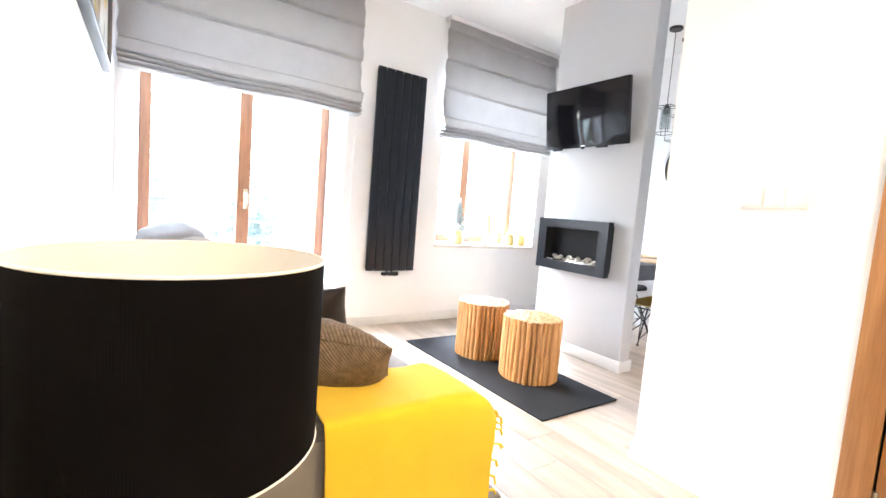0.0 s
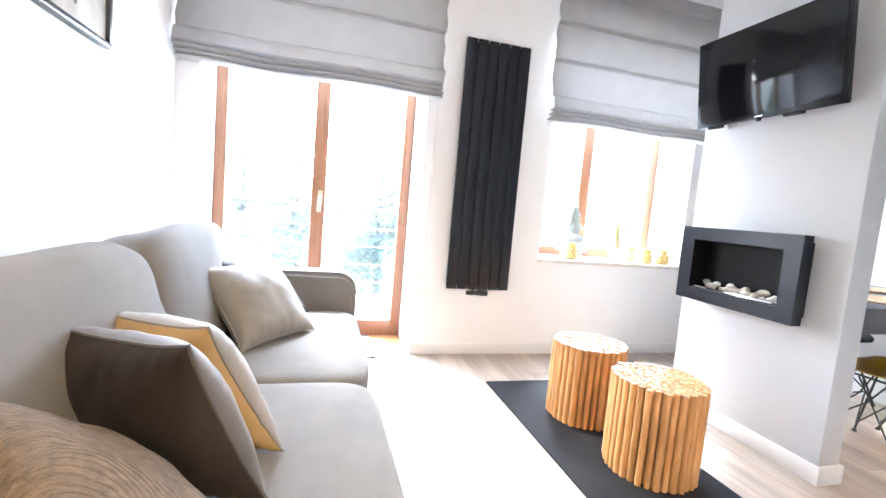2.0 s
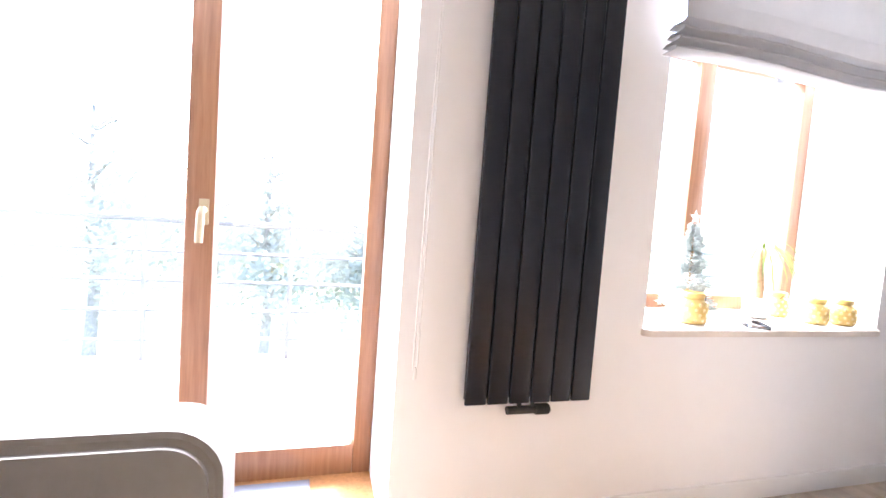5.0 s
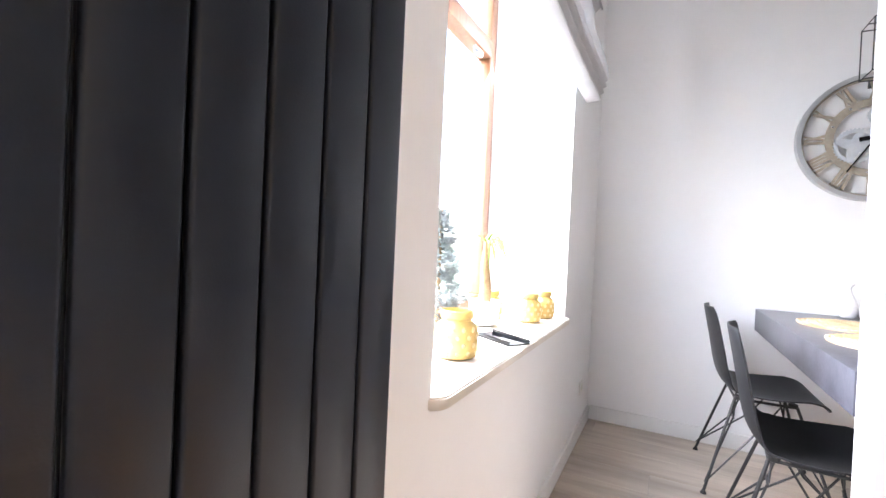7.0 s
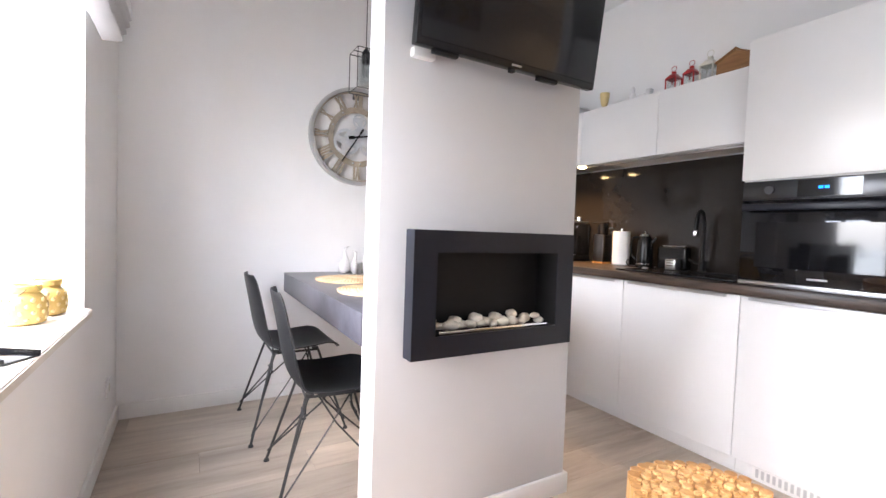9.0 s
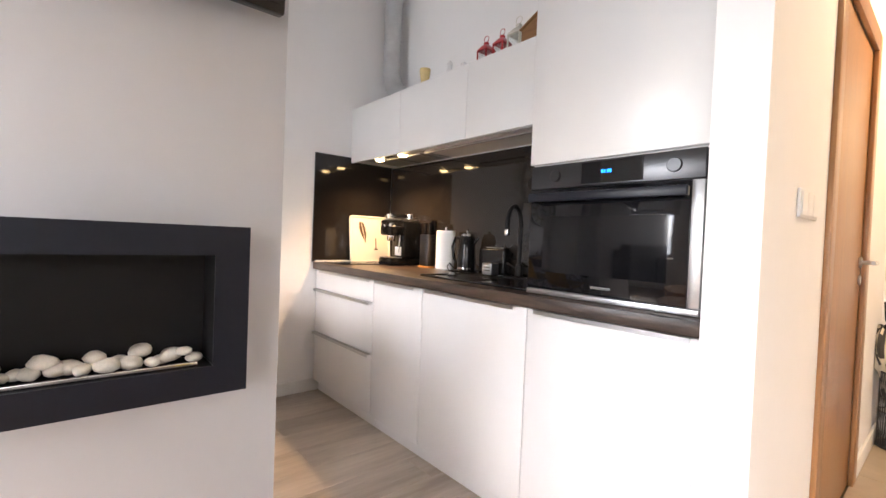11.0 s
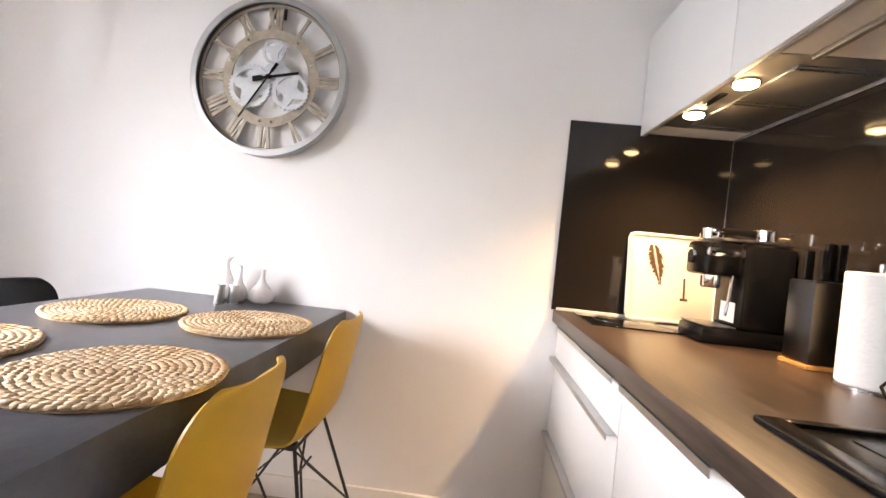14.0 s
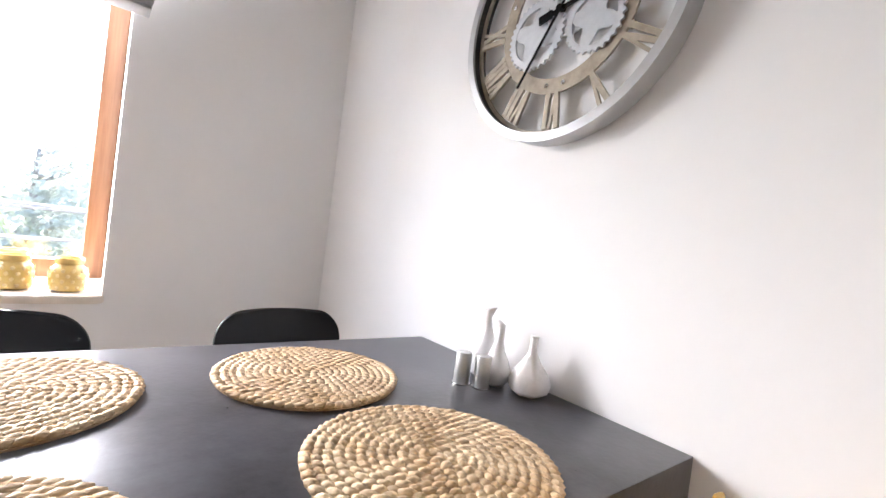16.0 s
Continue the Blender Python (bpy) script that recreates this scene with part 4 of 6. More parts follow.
base_unit(-0.755, -0.012, ((0.08, 0.410), (0.414, 0.700), (0.704, 0.829)), "white gloss drawer unit with thin aluminium pulls", ((-0.74, -0.02), (-0.74, -0.02), (-0.74, -0.10)))
base_unit(-1.195, -0.757, ((0.08, 0.829),), "white gloss base cabinet under the worktop", ((-1.15, -0.79),))
base_unit(-1.825, -1.197, ((0.08, 0.829),), "white gloss sink cabinet under the worktop", ((-1.775, -1.24),))
tall_base = base_unit(-2.425, -1.827, ((0.08, 0.829),), "white gloss base cabinet under the oven", ((-2.39, -1.87),))
vent = part("vent_grille", box(-2.28, -1.90, FY - 0.041, FY - 0.037, 0.012, 0.062, 0.001), "white", tall_base)
for k in range(16):
    x = -2.265 + k * 0.0225
    part("slot", box(x, x + 0.012, FY - 0.0365, FY - 0.0355, 0.018, 0.056), "alu", vent, smooth=0)
tagged(part("worktop_slab", box(-2.43, -0.004, KY + 0.004, -2.507, 0.835, 0.88, 0.003), "worktop", None), "dark brown wood-grain kitchen worktop", "worktop")

oven = thing("built_in_oven", "built-in steel and black glass oven above the worktop", "oven", (-2.093, -2.56, 0.882))
part("housing", box(-0.285, 0.285, -0.50, -0.022, 0.004, 0.465), "dark_steel", oven)
part("control_panel", box(-0.297, 0.297, -0.020, 0.0, 0.385, 0.468, 0.002), "panel_steel", oven, "brushed steel control panel")
part("display", box(-0.125, 0.085, 0.0, 0.002, 0.392, 0.462), "black_gloss", oven, "black display window")
for k in range(4):
    x = -0.022 + k * 0.0085 + (0.003 if k > 1 else 0)
    part("lit_digit", box(x, x + 0.0062, 0.002, 0.003, 0.423, 0.434), "blue_led", oven, "glowing blue display figure", 0)
for x in (-0.215, 0.19):
    part("knob", lathe([(0.021, 0), (0.021, 0.006), (0.019, 0.008)], 28), "panel_steel", oven, at=pose(x, 0.0, 0.427, -90, 0, 0))
dr = part("oven_door", box(-0.262, 0.297, -0.020, -0.002, 0.022, 0.382, 0.002), "oven_glass", oven, "black glass oven door")
part("inner_window", box(-0.205, 0.235, -0.002, -0.0012, 0.085, 0.285), "black_gloss", dr, smooth=0)
part("handle_bar", box(-0.262, 0.285, 0.016, 0.030, 0.336, 0.366, 0.003), "anthracite", dr, "dark steel handle bar")
for x in (-0.25, 0.274):
    part("handle_post", box(x - 0.008, x + 0.008, -0.002, 0.017, 0.338, 0.364, 0.002), "bronze", dr)
part("brand_mark", box(-0.035, 0.035, -0.002, -0.001, 0.044, 0.052), "steel", dr, smooth=0)
part("bottom_trim", box(-0.297, 0.297, -0.020, 0.003, 0.002, 0.020, 0.002), "alu", oven, "pale metal bottom trim")
part("side_trim", box(-0.297, -0.264, -0.020, -0.001, 0.022, 0.382, 0.002), "alu", oven, "pale metal side trim")

tc_ = thing("tall_cabinet", "tall white gloss cabinet over the oven", "cabinet", (0, 0, 0))
part("body", box(-2.40, -1.79, KY + 0.01, -2.583, 1.352, 1.995), "white", tc_)
part("side_panel", box(-1.797, -1.786, KY + 0.01, -2.575, 0.882, 1.352), "panel_black", tc_)
part("side_panel", box(-2.429, -2.402, KY + 0.01, -2.562, 0.882, 1.995), "white", tc_)
part("door", box(-2.398, -1.788, -2.582, -2.56, 1.358, 1.998, 0.002), "gloss_white", tc_)


def wall_unit(x0, x1):
    e = thing("wall_cabinet", "white gloss wall cabinet under the ceiling space", "cabinet", (0, 0, 0), "kitchen wall units")
    part("body", box(x0 + 0.001, x1 - 0.001, KY + 0.01, -2.785, 1.605, 1.955), "white", e)
    part("door", box(x0 + 0.0003, x1 - 0.0003, -2.784, -2.765, 1.582, 1.960, 0.0003), "gloss_white", e)
    return e


for a, b in ((-0.60, -0.006), (-1.195, -0.602), (-1.785, -1.197)):
    wall_unit(a, b)
under = thing("cabinet_underside", "warm grey panel with aluminium profile under the wall cabinets", "trim panel", (0, 0, 0))
part("panel", box(-1.785, -0.724, -3.105, -2.786, 1.592, 1.603), "white", under, smooth=0)
part("panel", box(-0.126, -0.006, -3.105, -2.786, 1.592, 1.603), "white", under, smooth=0)
part("profile", box(-1.785, -0.724, -2.885, -2.870, 1.580, 1.592, 0.002), "alu", under, "pale aluminium strip")
part("front_lip", box(-1.785, -0.724, -2.786, -2.775, 1.576, 1.581, 0.001), "alu", under)

hood = thing("cooker_hood", "slim built-in cooker hood with two warm spotlights", "cooker hood", (-0.425, -2.95, 1.588))
part("housing", box(-0.295, 0.295, -0.145, 0.163, 0.002, 0.015, 0.002), "alu", hood)
part("filter", box(-0.25, -0.004, -0.12, 0.075, -0.003, 0.002, 0.001), "alu", hood, "brushed grease filter")
part("filter", box(0.004, 0.25, -0.12, 0.075, -0.003, 0.002, 0.001), "alu", hood, "brushed grease filter")
for x in (-0.24, -0.01, 0.012, 0.242):
    part("filter_frame", box(x - 0.004, x + 0.004, -0.12, 0.075, -0.006, -0.003, 0.001), "steel", hood)
part("front_lip", box(-0.295, 0.295, 0.163, 0.172, -0.006, 0.015, 0.002), "alu", hood, "pale metal front lip")
part("switch_bar", box(-0.05, 0.05, 0.12, 0.14, -0.002, 0.002, 0.001), "plastic_black", hood)
for x in (-0.135, 0.135):
    spot = part("spotlight", lathe([(0.034, -0.004), (0.034, 0.002)], 28, at=(x, 0.122, 0)), "chrome", hood)
    part("lens", lathe([(0.018, -0.014), (0.028, -0.010), (0.03, -0.0045)], 24, at=(x, 0.122, 0)), "bulb", spot, "glowing warm lamp glass")

structure("backsplash_back", box(-1.787, -0.014, KY + 0.002, KY + 0.010, 0.882, 1.587), "panel_black", "black gloss splashback panel", "splashback", 0)
structure("backsplash_side", box(-0.012, -0.002, KY + 0.012, -2.498, 0.882, 1.621), "panel_black", "black gloss splashback panel on the side wall", "splashback", 0)
structure("splash_strip", box(-0.024, -0.013, KY + 0.02, -2.515, 0.881, 0.893, 0.003), "cream", "narrow pale sealing strip", "trim")

hob = thing("hob", "black glass cooking hob set in the worktop", "hob", (-0.165, -2.82, 0.88))
part("glass_plate", box(-0.135, 0.135, -0.245, 0.245, 0, 0.005, 0.0015), "black_gloss", hob)
for x, y, r in ((0.0, 0.12, 0.08), (0.0, -0.11, 0.095)):
    part("zone_ring", tube([(x + r * math.cos(a * math.pi / 16), y + r * math.sin(a * math.pi / 16), 0.0052) for a in range(33)], 0.0012, 4), "dark_steel", hob)

sink = thing("sink", "black composite sink with a ribbed draining board", "sink", (0, 0, 0.88))
bm = bmesh.new()
box(-1.76, -1.08, -3.03, -2.99, 0, 0.010, 0.003, bm)
box(-1.76, -1.08, -2.64, -2.60, 0, 0.010, 0.003, bm)
box(-1.10, -1.08, -2.99, -2.64, 0, 0.010, 0.003, bm)
box(-1.76, -1.73, -2.99, -2.64, 0, 0.010, 0.003, bm)
part("rim", bm, "plastic_black", sink)
part("drainer", box(-1.40, -1.10, -2.99, -2.64, 0, 0.004, 0.001), "plastic_black", sink)
for k in range(4):
    y = -2.93 + k * 0.075
    part("rib", box(-1.385, -1.13, y, y + 0.006, 0.004, 0.0055, 0.0007), "plastic_black", sink)
bm = bmesh.new()
box(-1.73, -1.40, -2.99, -2.64, 0.0005, 0.002, bm=bm)
part("bowl", bm, "black_gloss", sink)
part("drain_knob", lathe([(0.0, 0), (0.024, 0.001), (0.026, 0.012), (0.018, 0.022), (0.002, 0.024)], 24, at=(-1.215, -2.70, 0.006)), "chrome", sink, "chrome drain knob")
fa = thing("tap", "matt black gooseneck kitchen tap behind the sink", "tap", (-1.345, -3.05, 0.88))
part("base", lathe([(0.026, 0.0), (0.026, 0.01), (0.02, 0.014), (0.019, 0.07), (0.014, 0.075)], 20), "deep_black", fa)
pts = [(0, 0, 0.07), (0, 0, 0.28)] + [(-0.02 * (1 - math.cos(radians(a))), 0.075 - 0.075 * math.cos(radians(a)), 0.28 + 0.09 * math.sin(radians(a))) for a in range(15, 181, 15)] + [(-0.04, 0.15, 0.25)]
part("spout", tube(pts, 0.0115, 12), "deep_black", fa)
part("nozzle", lathe([(0.013, 0), (0.016, 0.02), (0.013, 0.03)], 16, at=(-0.04, 0.15, 0.222)), "chrome", fa)
part("lever", tube([(0.018, 0, 0.05), (0.05, 0.0, 0.06), (0.085, 0.0, 0.075)], 0.006, 8), "deep_black", fa)

# things on the worktop
tr = thing("tray", "cream tray with a feather print leaning on the splashback", "tray", (-0.055, -2.93, 0.885))
lean = pose(0, 0, 0, 0, 7, 0)
part("plate", box(-0.006, 0.0, -0.155, 0.165, 0.003, 0.325, 0.0025), "tray", tr, at=lean)
rim = [(-0.006, -0.155 + 0.32 * u, 0.003 + 0.322 * v) for u, v in ((0.06, 0), (0.94, 0), (0.985, 0.015), (1, 0.06), (1, 0.94), (0.985, 0.985), (0.94, 1), (0.06, 1), (0.015, 0.985), (0, 0.94), (0, 0.06), (0.015, 0.015), (0.06, 0))]
part("rim", tube(rim, 0.008, 8), "tray", tr, at=lean)
rnd = random.Random(21)
bm = bmesh.new()
for k in range(46):
    t = k / 45
    for side in (-1, 1):
        z = 0.285 - 0.145 * t
        y = 0.062 + 0.030 * (0.5 - t)
        ln = (0.008 + 0.026 * math.sin(math.pi * min(1, 0.15 + t * 0.95))) * rnd.uniform(0.6, 1.0)
        p = [(y, z), (y + side * ln * 0.6, z + 0.004), (y + side * ln, z - rnd.uniform(0.0, 0.008)), (y + side * ln * 0.5, z - 0.0025)]
        bm.faces.new([bm.verts.new((-0.0068 - 0.00001 * k, a, b)) for a, b in p])
part("print", bm, "feather", tr, "brown feather print", 0, at=lean)
part("print", box(-0.0072, -0.0066, -0.045, -0.037, 0.09, 0.17), "feather", tr, smooth=0, at=lean)
part("print", box(-0.0072, -0.0066, -0.055, -0.027, 0.085, 0.095), "feather", tr, smooth=0, at=lean)

cm = thing("espresso_machine", "black and chrome espresso machine on the worktop", "coffee machine", (-0.345, -2.985, 0.881), "", -90)
cm.scale = (0.82, 1.0, 1.08)
part("base", box(-0.155, 0.145, -0.075, 0.075, 0.0, 0.045, 0.01), "plastic_black", cm)
part("body", box(-0.03, 0.145, -0.075, 0.075, 0.045, 0.275, 0.012), "plastic_black", cm)
part("head", box(-0.155, -0.03, -0.07, 0.07, 0.185, 0.28, 0.014), "plastic_black", cm)
part("head_band", box(-0.1565, -0.03, -0.0715, 0.0715, 0.238, 0.262, 0.004), "chrome", cm, "chrome band")
part("top_tray", box(-0.12, 0.13, -0.07, 0.07, 0.282, 0.29, 0.003), "steel", cm)
part("cup_rail", tube([(-0.11, -0.065, 0.31), (-0.11, 0.065, 0.31), (0.12, 0.065, 0.31)], 0.005, 8), "chrome", cm)
pf = part("portafilter", lathe([(0.028, 0.292), (0.033, 0.295), (0.033, 0.322), (0.036, 0.325), (0.030, 0.327)], 24, at=(0.085, 0.01, 0)), "chrome", cm, "chrome portafilter lying on top")
part("handle", tube([(0.055, 0.01, 0.312), (0.0, 0.012, 0.314), (-0.07, 0.014, 0.312)], 0.011, 12), "plastic_black", pf, "black handle")
part("sticker", box(-0.0312, -0.0305, -0.045, 0.03, 0.06, 0.115), "ceramic", cm, "white sticker", 0)
part("side_badge", box(0.03, 0.045, 0.0752, 0.0762, 0.10, 0.165, 0.0003), "alu", cm, "", 0)
part("steam_knob", lathe([(0.018, 0), (0.018, 0.016), (0.014, 0.02)], 24), "chrome", cm, at=pose(0.0, 0.075, 0.22, -90, 0, 0))
part("filter_holder", lathe([(0.03, 0.15), (0.033, 0.155), (0.033, 0.183)], 20, at=(-0.10, 0, 0)), "chrome", cm)
part("drip_grille", box(-0.15, -0.035, -0.068, 0.068, 0.046, 0.05, 0.001), "steel", cm)
part("steam_wand", tube([(-0.06, -0.06, 0.19), (-0.075, -0.072, 0.12), (-0.08, -0.07, 0.08)], 0.005, 8), "chrome", cm)
part("gauge", lathe([(0.02, 0), (0.02, 0.006)], 20), "chrome", cm, at=pose(-0.155, 0.03, 0.235, 0, -90, 0))
part("measuring_cup", lathe([(0.03, 0.29), (0.033, 0.318), (0.030, 0.318), (0.027, 0.295)], 20, at=(-0.105, 0.02, 0)), "chrome", cm)

kb = thing("knife_block", "dark knife block with black-handled knives", "knife block", (-0.60, -3.04, 0.88))
part("block", box(-0.045, 0.045, -0.05, 0.05, 0.012, 0.215, 0.006), "dark_steel", kb)
part("foot", box(-0.05, 0.05, -0.055, 0.055, 0, 0.012, 0.003), "lamp_wood", kb, "orange wooden foot")
for k, (x, y) in enumerate(((-0.025, 0.02), (0.0, -0.01), (0.025, 0.02), (-0.01, -0.03))):
    part("knife_handle", box(x - 0.007, x + 0.007, y - 0.01, y + 0.01, 0.215, 0.29 + 0.02 * (k % 2), 0.003), "plastic_black", kb)
pr = thing("paper_roll", "white kitchen paper roll standing on the worktop", "kitchen roll", (-0.785, -3.015, 0.88))
part("roll", lathe([(0.055, 0.008), (0.058, 0.012), (0.058, 0.238), (0.055, 0.242), (0.02, 0.242)], 36), "paper", pr)
part("foot", lathe([(0.06, 0), (0.06, 0.007)], 30), "steel", pr)
part("spindle", tube([(0, 0, 0.24), (0, 0, 0.262)], 0.006, 8), "steel", pr)
kt = thing("kettle", "black electric kettle with chrome trim", "kettle", (-0.975, -3.02, 0.88))
kt.scale = (0.74, 0.74, 1.0)
part("base", lathe([(0.078, 0), (0.08, 0.008), (0.072, 0.022)], 32), "plastic_black", kt)
part("ring", lathe([(0.073, 0.022), (0.073, 0.030)], 32), "chrome", kt)
part("body", lathe([(0.071, 0.030), (0.073, 0.06), (0.066, 0.15), (0.055, 0.205), (0.05, 0.212)], 36), "plastic_black", kt)
part("lid", lathe([(0.05, 0.212), (0.045, 0.226), (0.012, 0.232), (0.01, 0.245), (0.0, 0.247)], 28), "chrome", kt, "chrome kettle lid")
part("handle", tube([(0.045, 0.02, 0.205), (0.10, 0.04, 0.20), (0.118, 0.05, 0.15), (0.105, 0.045, 0.08), (0.07, 0.03, 0.05)], 0.010, 10), "plastic_black", kt)
part("spout", tube([(-0.05, -0.02, 0.17), (-0.085, -0.035, 0.205)], 0.016, 10, taper=0.01), "plastic_black", kt)
part("cable", tube([(0.03, 0.07, 0.005), (0.075, 0.115, 0.006), (0.12, 0.10, 0.03), (0.125, 0.07, 0.05), (0.09, 0.05, 0.02)], 0.004, 6), "plastic_black", kt)
ts = thing("toaster", "black toaster with a chrome top", "toaster", (-1.15, -3.072, 0.88))
part("body", box(-0.10, 0.10, -0.034, 0.034, 0.0, 0.15, 0.016, seg=4), "plastic_black", ts)
part("top_plate", box(-0.085, 0.085, -0.026, 0.026, 0.15, 0.156, 0.002), "chrome", ts)
for y in (-0.018, 0.006):
    part("slot", box(-0.07, 0.07, y, y + 0.012, 0.1562, 0.157), "joint", ts, smooth=0)
part("lever", box(0.10, 0.112, -0.012, 0.012, 0.09, 0.105, 0.003), "chrome", ts)
sp = thing("cutlery_holder", "small slotted metal draining cup by the sink", "draining cup", (-1.20, -2.985, 0.884))
part("cup", box(-0.035, 0.035, -0.03, 0.03, 0.003, 0.068, 0.006), "alu", sp)
for z in (0.025, 0.042, 0.058):
    part("slot", box(-0.024, 0.024, 0.03, 0.0305, z, z + 0.006), "joint", sp, smooth=0)
    part("slot", box(0.035, 0.0355, -0.02, 0.02, z, z + 0.006), "joint", sp, smooth=0)

# things on top of the wall cabinets
CT = 1.96
du = [(-0.13, -3.0, CEIL), (-0.13, -3.0, 2.30), (-0.14, -2.995, 2.22), (-0.19, -2.985, 2.13), (-0.27, -2.965, 2.06), (-0.36, -2.95, 2.02), (-0.44, -2.94, 1.985), (-0.50, -2.93, CT)]
fine = []
for a, b in zip(du, du[1:]):
    n = max(2, int((Vector(b) - Vector(a)).length / 0.016))
    fine += [Vector(a).lerp(Vector(b), k / n) for k in range(n)]
bm = bmesh.new()
tube(fine, 0.06, 20, bm)
for i, vtx in enumerate(bm.verts):
    ring = i // 20
    c = fine[min(ring, len(fine) - 1)]
    vtx.co = c + (vtx.co - c) * (1.0 + (0.06 if ring % 2 else -0.03))
single("ventilation_duct", bm, "duct", "grey ribbed ventilation duct rising to the ceiling", "duct", smooth=60)


def lantern(x, y, mat, label, s=1.0):
    e = thing("lantern", label, "lantern", (x, y, CT), "lanterns on the wall cabinets")
    part("base", box(-0.035 * s, 0.035 * s, -0.035 * s, 0.035 * s, 0, 0.012 * s, 0.002), mat, e)
    for a in (-1, 1):
        for b in (-1, 1):
            part("post", box(a * 0.031 * s - 0.003, a * 0.031 * s + 0.003, b * 0.031 * s - 0.003, b * 0.031 * s + 0.003, 0.012 * s, 0.085 * s), mat, e)
    part("glass_pane", box(-0.026 * s, 0.026 * s, -0.026 * s, 0.026 * s, 0.013 * s, 0.084 * s), "thin_glass", e, "clear glass", 0)
    part("candle", lathe([(0.014 * s, 0.013 * s), (0.014 * s, 0.05 * s)], 16), "ceramic", e)
    part("roof", lathe([(0.05 * s, 0.085 * s), (0.046 * s, 0.092 * s), (0.022 * s, 0.115 * s), (0.012 * s, 0.118 * s), (0.014 * s, 0.13 * s), (0.003, 0.134 * s)], 4, squash=1.0), mat, e, at=pose(0, 0, 0, 0, 0, 45))
    part("ring", tube([(0.016 * s * math.cos(k * math.pi / 10), 0, 0.148 * s + 0.016 * s * math.sin(k * math.pi / 10)) for k in range(21)], 0.0016, 5), mat, e)
    return e


lantern(-1.215, -2.87, "red", "small red metal lantern on top of the wall cabinets")
lantern(-1.325, -2.87, "red", "small red metal lantern on top of the wall cabinets")
lantern(-1.43, -2.87, "cream", "cream metal lantern on top of the wall cabinets", 1.15)
wb = thing("wooden_house_box", "brown wooden box with a pitched roof on the wall cabinets", "box", (-1.60, -2.88, CT))
bm = bmesh.new()
f = bm.faces.new([bm.verts.new((x, -0.07, z)) for x, z in ((-0.10, 0), (0.10, 0), (0.10, 0.075), (0.0, 0.125), (-0.10, 0.075))])
g = bmesh.ops.extrude_face_region(bm, geom=[f])
bmesh.ops.translate(bm, vec=(0, 0.14, 0), verts=[q for q in g["geom"] if isinstance(q, bmesh.types.BMVert)])
part("body", bm, "box_wood", wb, smooth=0)
for s in (-1, 1):
    part("roof_board", box(-0.002, 0.118, -0.078, 0.078, 0.0, 0.008, 0.001), "box_wood", wb, at=pose(0.0, 0, 0.128, 0, 26.6 if s > 0 else 180 - 26.6, 0))
yg = thing("glass_vase", "yellow tinted stemmed glass on the wall cabinets", "vase", (-0.70, -2.87, CT))
part("bowl", lathe([(0.03, 0), (0.03, 0.004), (0.006, 0.012), (0.006, 0.03), (0.022, 0.05), (0.032, 0.10), (0.034, 0.13), (0.030, 0.13), (0.02, 0.056)], 24), "jar_dot", yg)
fg = thing("ceramic_figure", "white ceramic figure on the wall cabinets", "ornament", (-0.93, -2.87, CT))
part("body", lathe([(0.02, 0), (0.028, 0.02), (0.02, 0.06), (0.012, 0.08), (0.016, 0.1), (0.004, 0.118)], 20), "ceramic", fg)
part("wing", box(-0.10, -0.02, -0.01, 0.01, 0.02, 0.05, 0.008), "ceramic", fg)
part("block", box(-0.14, -0.11, -0.02, 0.02, 0.0, 0.07, 0.004), "ceramic", fg)

# ---- dining corner ----
TB = thing("dining_table", "thick slate grey laminate table fixed between wall and partition", "table", (0, 0, 0))
part("tabletop", box(PX1 + 0.002, -0.002, -1.69, -0.852, 0.670, 0.785, 0.002), "table", TB)
part("wall_batten", box(-0.03, -0.002, -1.62, -0.92, 0.62, 0.669), "black", TB)
part("wall_batten", box(PX1 + 0.015, PX1 + 0.045, -1.62, -0.92, 0.62, 0.669), "black", TB)


def placemat(at, turn):
    e = thing("placemat", "round plaited natural seagrass placemat on the table", "placemat", at, "placemats", turn)
    part("backing", lathe([(0.182, 0.0), (0.184, 0.004), (0.176, 0.006)], 48), "seagrass", e)
    rnd = random.Random(2)
    k = 0
    r = 0.014
    while r < 0.186:
        bm = bmesh.new()
        n = max(5, int(2 * math.pi * r / 0.0165))
        for i in range(n):
            a = 2 * math.pi * (i + 0.5 * (k % 2)) / n
            L, W, H = 0.0138 * rnd.uniform(0.85, 1.15), 0.0098 * rnd.uniform(0.9, 1.1), 0.0058
            m = Matrix.Translation((r * math.cos(a), r * math.sin(a), 0.0075 + rnd.uniform(-0.0008, 0.0012))) @ Matrix.Rotation(a + math.pi / 2 + 0.5, 4, 'Z') @ Matrix.Rotation(rnd.uniform(-0.12, 0.12), 4, 'X') @ Matrix.Diagonal((L, W, H, 1))
            bmesh.ops.create_icosphere(bm, subdivisions=1, radius=1, matrix=m)
        tagged(part("braid_ring", bm, "seagrass", e, smooth=180), kind="stuff")
        r += 0.0148
        k += 1
    return e


pm = placemat((-0.482, -1.12, 0.785), 0)
for x, y, a in ((-0.449, -1.515, 40), (-0.974, -1.537, 100), (-0.955, -1.104, 160)):
    copy_thing(pm, pose(x, y, 0.785, 0, 0, a))

